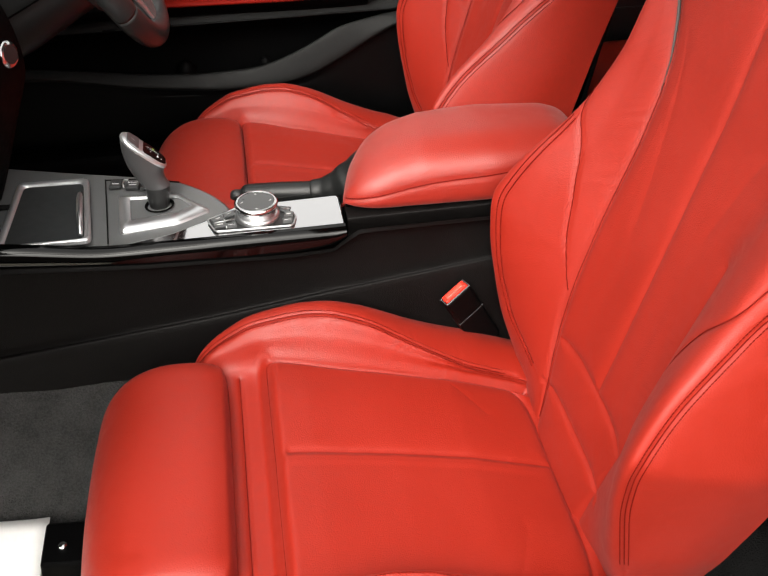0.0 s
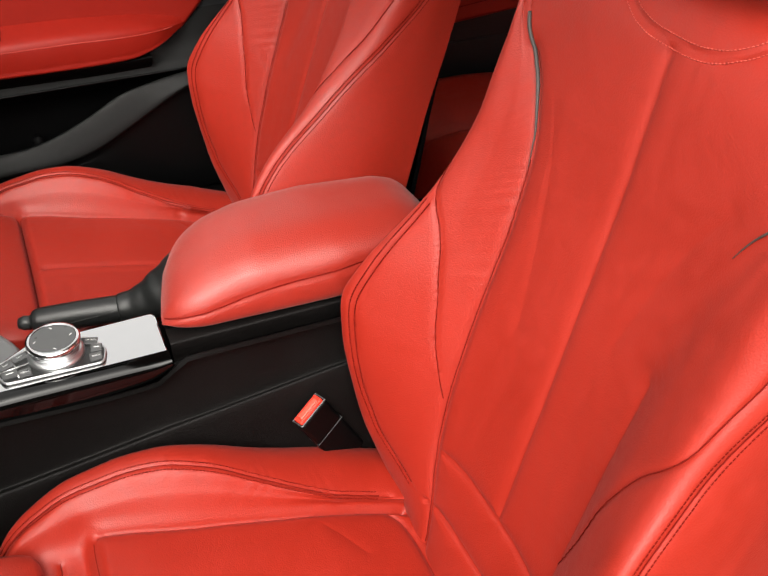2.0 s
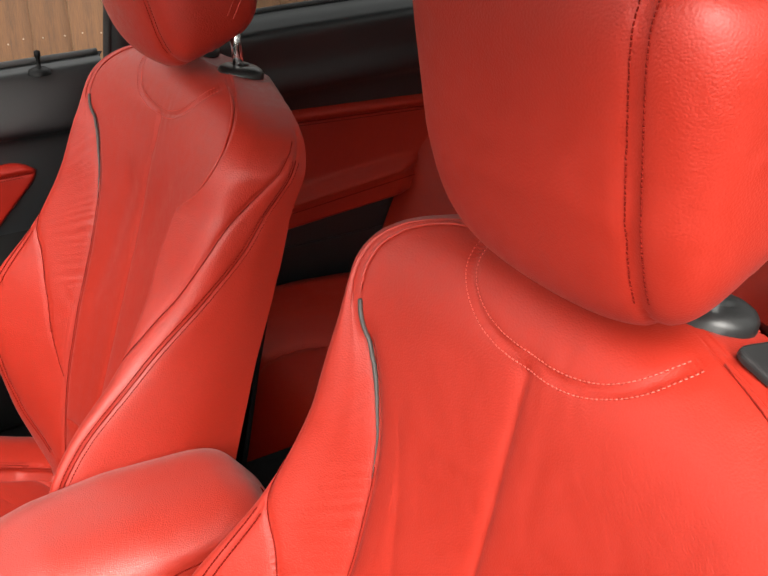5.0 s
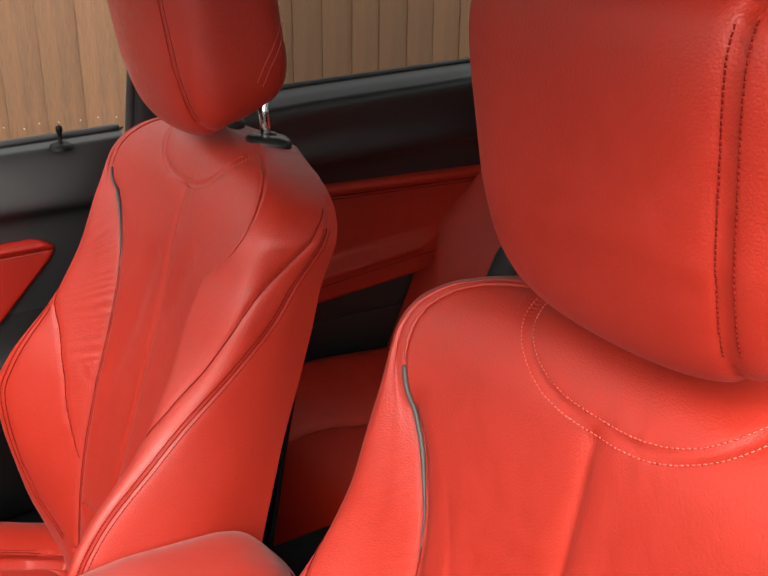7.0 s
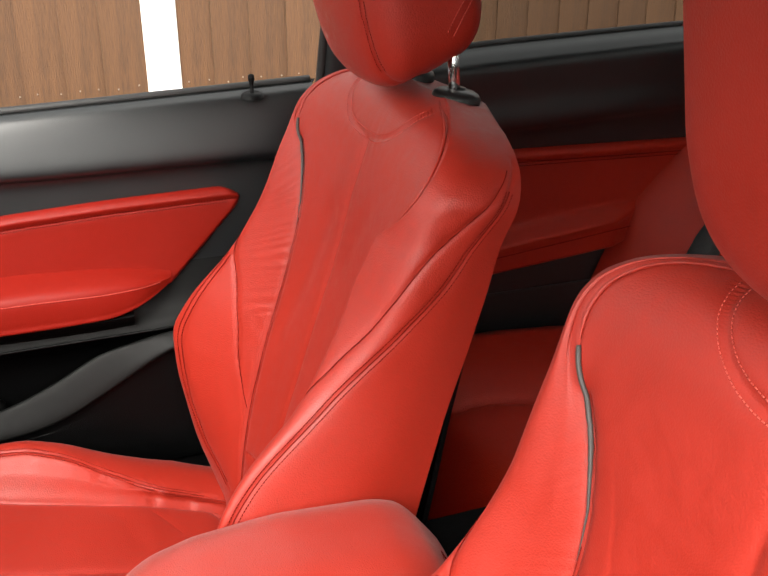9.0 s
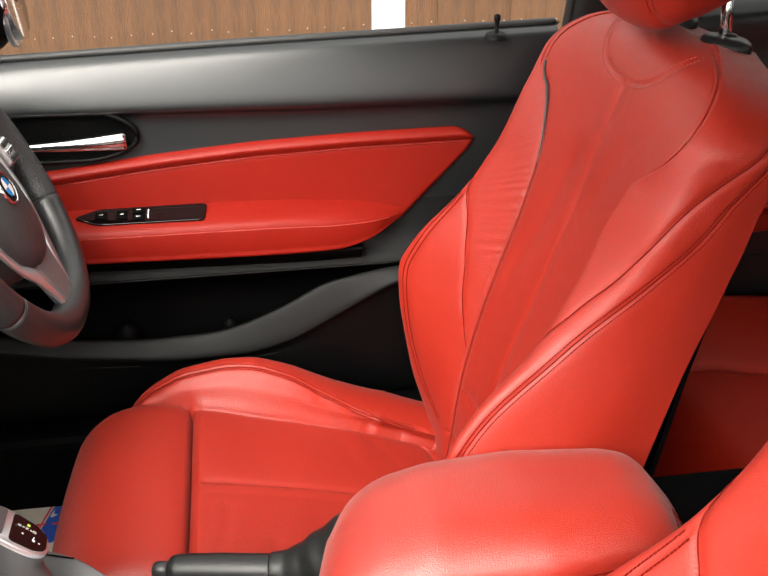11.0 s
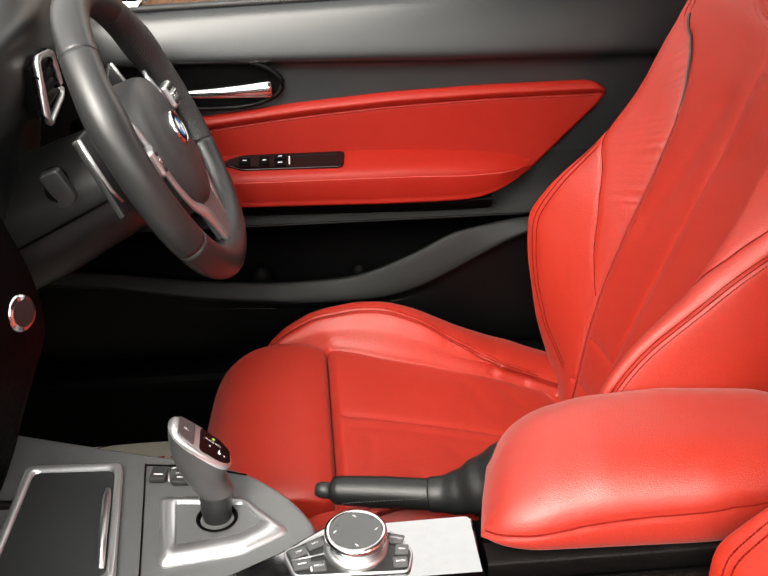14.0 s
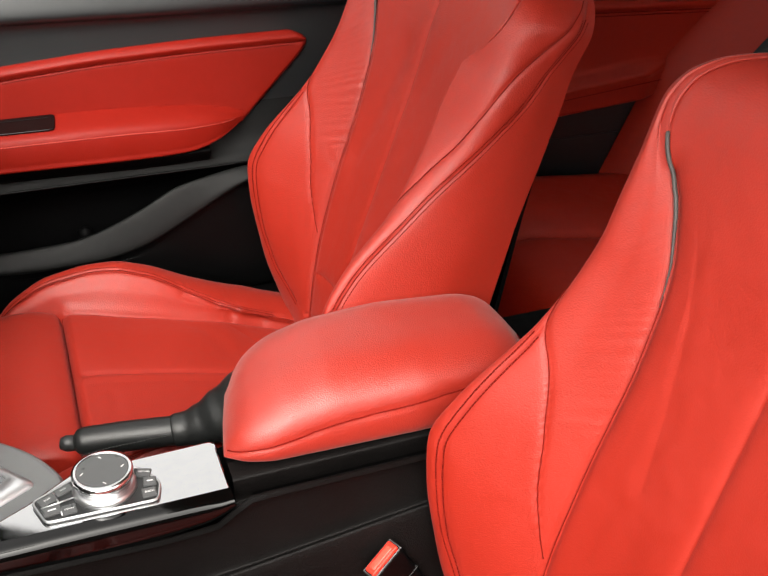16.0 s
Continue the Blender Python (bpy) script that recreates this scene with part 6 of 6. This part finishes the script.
for side in (-1, 1):
    sp = np.array([(LOW - 0.006, side * 0.05, -0.006), (LOW - 0.010, side * 0.10, -0.004), (0.004, side * 0.150, -0.003), (0.006, side * 0.168, -0.003)])
    t = np.linspace(0, 3, 24)
    tube("spoke", spline(sp, t), np.interp(t, [0, 1, 3], [0.022, 0.020, 0.020]), plastic_grey, wheel, "dark grey side spoke", 14, flat=0.35)
    box("spoke_switch", (0.034, 0.030, 0.012), pose(LOW - 0.022, side * 0.118, 0.008, side * 10, 0, 0), satin, wheel, "silver switch cluster", bevel=0.004)
    for k in (-1, 0, 1):
        box("switch_key", (0.007, 0.018, 0.004), pose(LOW - 0.022 + k * 0.010, side * 0.119, 0.0150, side * 10, 0, 0), chrome if k == 0 else plastic_grey, wheel, bevel=0.0015)
    # silver ribbon from the side spoke round the hub to the lower spoke
    t = np.linspace(0, 6, 60)
    mid = spline([(-0.046, side * 0.112, 0.000), (-0.042, side * 0.094, 0.004), (-0.010, side * 0.092, 0.007), (0.035, side * 0.092, 0.008), (0.075, side * 0.074, 0.008), (0.105, side * 0.046, 0.009), (0.160, side * 0.022, 0.008)], t)
    wide = np.interp(t, [0, 1, 4, 5, 6], [0.003, 0.006, 0.006, 0.011, 0.006])
    along = np.gradient(mid, axis=0)
    along /= np.linalg.norm(along, axis=1, keepdims=True)
    out_ = np.cross(along, np.array([0, 0, 1.0]))
    rows = np.stack([mid - out_ * wide[:, None] + np.array([0, 0, -0.004]), mid - out_ * wide[:, None] * 0.9, mid + out_ * wide[:, None] * 0.9, mid + out_ * wide[:, None] + np.array([0, 0, -0.004])], 1)
    sheet("spoke_trim", rows, silver_paint, wheel, "silver spoke ribbon", thick=0.002)
    box("shift_paddle", (0.095, 0.052, 0.007), pose(-0.020, side * 0.126, -0.045, 0, 0, side * 8), plastic_grey, wheel, "dark grey shift paddle", bevel=0.002)
    tube("paddle_edge", [(-0.069, side * 0.142, -0.041), (-0.040, side * 0.149, -0.040), (-0.007, side * 0.147, -0.041), (0.013, side * 0.136, -0.042)], 0.0026, silver_paint, wheel, "silver paddle edge", 8)
low = rounded([(0.065, -0.044), (0.065, 0.044), (0.150, 0.026), (0.170, 0.012), (0.170, -0.012), (0.150, -0.026)], 0.012, 6)
extrude_outline("lower_spoke", low, 0.014, pose(0, 0, -0.004), deck_grey, wheel, "grey lower spoke", 0.004)
box("rim_badge", (0.010, 0.016, 0.003), pose(0.172, 0.0, 0.0165), chrome, wheel, "small bright rim badge", bevel=0.001)

column = thing("steering_column", "black steering column shroud with stalks", "steering column", at=(-0.40, 0.462, 0.60))
am = Matrix.Rotation(radians(90 - TILT), 4, "Y")
rows = []
for k, z in enumerate(np.linspace(-0.045, -0.34, 14)):
    f = 0.95 + 0.18 * min(1, k / 6)
    ring_ = [(0.060 * f * math.cos(a) * (1.0 if math.cos(a) < 0 else 1.25) + 0.02, 0.085 * f * math.sin(a), z) for a in np.linspace(0, 2 * np.pi, 40, endpoint=False)]
    rows.append([tuple(Matrix.Translation(WC) @ am @ Vector(p)) for p in ring_])
rows = np.array(rows)
cen = rows[0].mean(0)
rows = np.concatenate([[cen + (rows[0] - cen) * 0.3], rows])
world_part(sheet("column_shroud", rows, plastic_grey, None, "dark grey column shroud", close_u=True), column)
a = Matrix.Translation(WC) @ am
line_p = [a @ Vector((0.022, -0.086 - 0.016 * min(1, k / 6), -0.046 - 0.0227 * k)) for k in range(13)]
world_part(tube("parting_line", [tuple(q) for q in line_p], 0.0016, plastic_deep, None, "joint between the shroud halves", 6), column)
for side in (-1, 1):
    st = [a @ Vector((-0.026, side * 0.082, -0.108)), a @ Vector((-0.027, side * 0.100, -0.106)), a @ Vector((-0.031, side * 0.125, -0.094)), a @ Vector((-0.034, side * 0.158, -0.082))]
    world_part(tube("stalk_socket", [tuple(st[0]), tuple(st[0] + (st[1] - st[0]) * 0.5)], [0.015, 0.014], plastic_deep, None, "round black stalk socket", 20), column)
    world_part(tube("stalk", [tuple(q) for q in st], [0.012, 0.010, 0.0105, 0.013], plastic, None, "black column stalk", 14), column)
    cap = rounded([(-0.024, -0.012), (0.020, -0.013), (0.026, 0.002), (0.018, 0.014), (-0.022, 0.013)], 0.006, 5)
    world_part(extrude_outline("stalk_end", cap, 0.012, a @ pose(-0.034, side * 0.150, -0.080, -side * 90, 0, 0) @ Matrix.Scale(0.90, 4), plastic_grey, None, "grey stalk end cap", 0.003), column)

dash = thing("dashboard", "black dashboard with silver-framed air vents", "dashboard", at=(-0.6, 0.1, 0.5))
d_front = curve([-0.62, -0.3, 0.0, 0.16, 0.30, 0.43, 0.62, 0.78], [-0.42, -0.41, -0.40, -0.385, -0.366, -0.352, -0.365, -0.40], 0.04)
rows = []
for y in np.linspace(-0.62, 0.765, 60):
    xf = float(d_front(y))
    sec = [(-1.0, 0.80), (-0.80, 0.815), (xf - 0.10, 0.83), (xf - 0.015, 0.815), (xf, 0.775), (xf - 0.01, 0.72), (xf - 0.045, 0.66), (xf - 0.06, 0.58), (xf - 0.10, 0.50), (xf - 0.22, 0.47)]
    xz = spline(sec, np.linspace(0, 9, 60))
    rows.append(np.stack([xz[:, 0], np.full(60, y), xz[:, 1]], -1))
world_part(sheet("dash_body", np.array(rows), plastic_top, None, "black grained dashboard body", flip=True), dash)
for y0, y1 in ((0.384, 0.467), (0.64, 0.73), (-0.10, 0.0), (0.03, 0.13)):
    xf = float(d_front(0.5 * (y0 + y1))) + 0.010
    fr = rounded([(y0, 0.705), (y1, 0.715), (y1 - 0.006, 0.765), (y0 + 0.012, 0.775)], 0.012, 5)
    world_part(tube("vent_frame", [(xf - 0.06 * (z - 0.75), y, z) for y, z in fr], 0.0042, satin, None, "silver air vent frame", 8, closed=True), dash)
    world_part(box("vent_cavity", (0.01, y1 - y0, 0.055), pose(xf - 0.012, 0.5 * (y0 + y1), 0.740), plastic_deep, None, bevel=0), dash)
    for k in range(4):
        world_part(box("vent_slat", (0.014, y1 - y0 - 0.008, 0.0022), pose(xf - 0.006, 0.5 * (y0 + y1), 0.722 + 0.012 * k, 0, 18, 0), plastic, None, bevel=0), dash)

stack = thing("centre_stack", "black centre stack with rotary climate control and silver edge", "control panel", at=(-0.5, 0.1, 0.45))
st_x = curve([0.36, 0.42, 0.487, 0.568, 0.623, 0.72], [-0.43, -0.402, -0.376, -0.341, -0.346, -0.375], 0.015)
rows = []
for z in np.linspace(0.72, 0.36, 36):
    ys_ = np.linspace(-0.02, 0.200, 24)
    rows.append(np.stack([float(st_x(z)) - 0.006 - 0.35 * (0.20 - ys_), ys_, z + 0 * ys_], -1))
world_part(sheet("stack_face", np.array(rows), plastic_deep, None, "black control face", thick=0.02), stack)
for y in (0.008, 0.172):
    world_part(lathe("climate_knob", [(0, 0.024), (0.016, 0.024), (0.0185, 0.021), (0.019, 0.0)], pose(-0.350 - 0.35 * (0.20 - y), y, 0.596, 0, 82, -26), chrome, None, "silver climate knob", 28), stack)
    world_part(lathe("knob_cap", [(0, 0.0252), (0.013, 0.0250)], pose(-0.350 - 0.35 * (0.20 - y), y, 0.596, 0, 82, -26), plastic_grey, None, sides=24), stack)
for row in range(2):
    for k in range(6):
        z = 0.548 - 0.034 * row
        world_part(box("stack_key", (0.006, 0.024, 0.013), pose(float(st_x(z)) - 0.006 - 0.35 * (0.168 - 0.0275 * k), 0.032 + 0.0275 * k, z, 0, 20, -19), plastic, None, bevel=0.0015), stack)
        world_part(box("key_mark", (0.0008, 0.008, 0.0016), pose(float(st_x(z)) - 0.0025 - 0.35 * (0.168 - 0.0275 * k), 0.032 + 0.0275 * k, z, 0, 20, -19), mark_white, None, bevel=0), stack)
for y in (-0.022, 0.203):
    world_part(tube("stack_edge", [(float(st_x(z)) - 0.35 * (0.203 - y), y, z) for z in np.linspace(0.70, 0.37, 24)], 0.0045, silver_paint, None, "silver stack edge", 8), stack)

# paper floor mats and a card
mat_z = lambda x, y: 0.010 + 0.003 * math.sin(x * 14 + y * 9) + max(0, -0.60 - x) * 0.5
mat_d = sheet("paper_mat", np.array([[(x, y, mat_z(x, y)) for y in np.linspace(0.235, 0.722 + 0.06 * (x + 0.56) / 0.28, 20)] for x in np.linspace(-0.66, -0.20, 24)]), paper, None, "cream paper floor mat with red and blue print", thick=0.0008, flip=True)
tagged(mat_d, category="floor mat")


def print_patch(name, pts, mat, label=""):
    """A printed patch lying on the driver's mat."""
    v = [(x, y, mat_z(x, y) + 0.0012) for x, y in pts]
    ob = mesh_object(name, v, [tuple(range(len(v)))], mat, None, label, smooth=False)
    ob.parent = mat_d
    return ob


print_patch("blue_print", [(-0.318, 0.60), (-0.20, 0.60), (-0.20, 0.755), (-0.283, 0.752), (-0.300, 0.71), (-0.312, 0.66)], ink_blue, "blue printed corner")
print_patch("red_print", [(-0.324, 0.60), (-0.320, 0.60), (-0.314, 0.66), (-0.302, 0.71), (-0.287, 0.752), (-0.291, 0.752), (-0.306, 0.71), (-0.318, 0.66)], ink_red, "red printed border")
for k in range(5):
    x0 = -0.40 + 0.026 * k
    print_patch("print_bar", [(x0, 0.668), (x0 + 0.016, 0.669), (x0 + 0.016, 0.675), (x0, 0.674)], ink_red)
line_t = tube("printed_line", [(x, 0.690 + 0.055 * (x + 0.56) / 0.28, mat_z(x, 0.7) + 0.001) for x in np.linspace(-0.58, -0.29, 20)], 0.0012, plastic, None, "thin dark line", 5)
line_t.parent = mat_d
tagged(sheet("paper_mat", np.array([[(x, y, 0.014 + 0.002 * math.sin(x * 14 + y * 9)) for y in np.linspace(-0.60, -0.155, 16)] for x in np.linspace(-0.62, -0.335, 14)]), paper, None, "cream paper floor mat on the passenger's carpet", thick=0.0008, flip=True), category="floor mat")
card = np.array([[(x, y, 0.020 + 0.10 * max(0, -0.40 - x) + 0.02 * t) for x in np.linspace(-0.60, -0.386 + 0.01 * t, 12)] for t, y in zip(np.linspace(0, 1, 10), np.linspace(-0.34, -0.150, 10))])
tagged(sheet("folded_card", card, paper_white, None, "white folded card lying on the paper mat", thick=0.0015, flip=True), category="card")
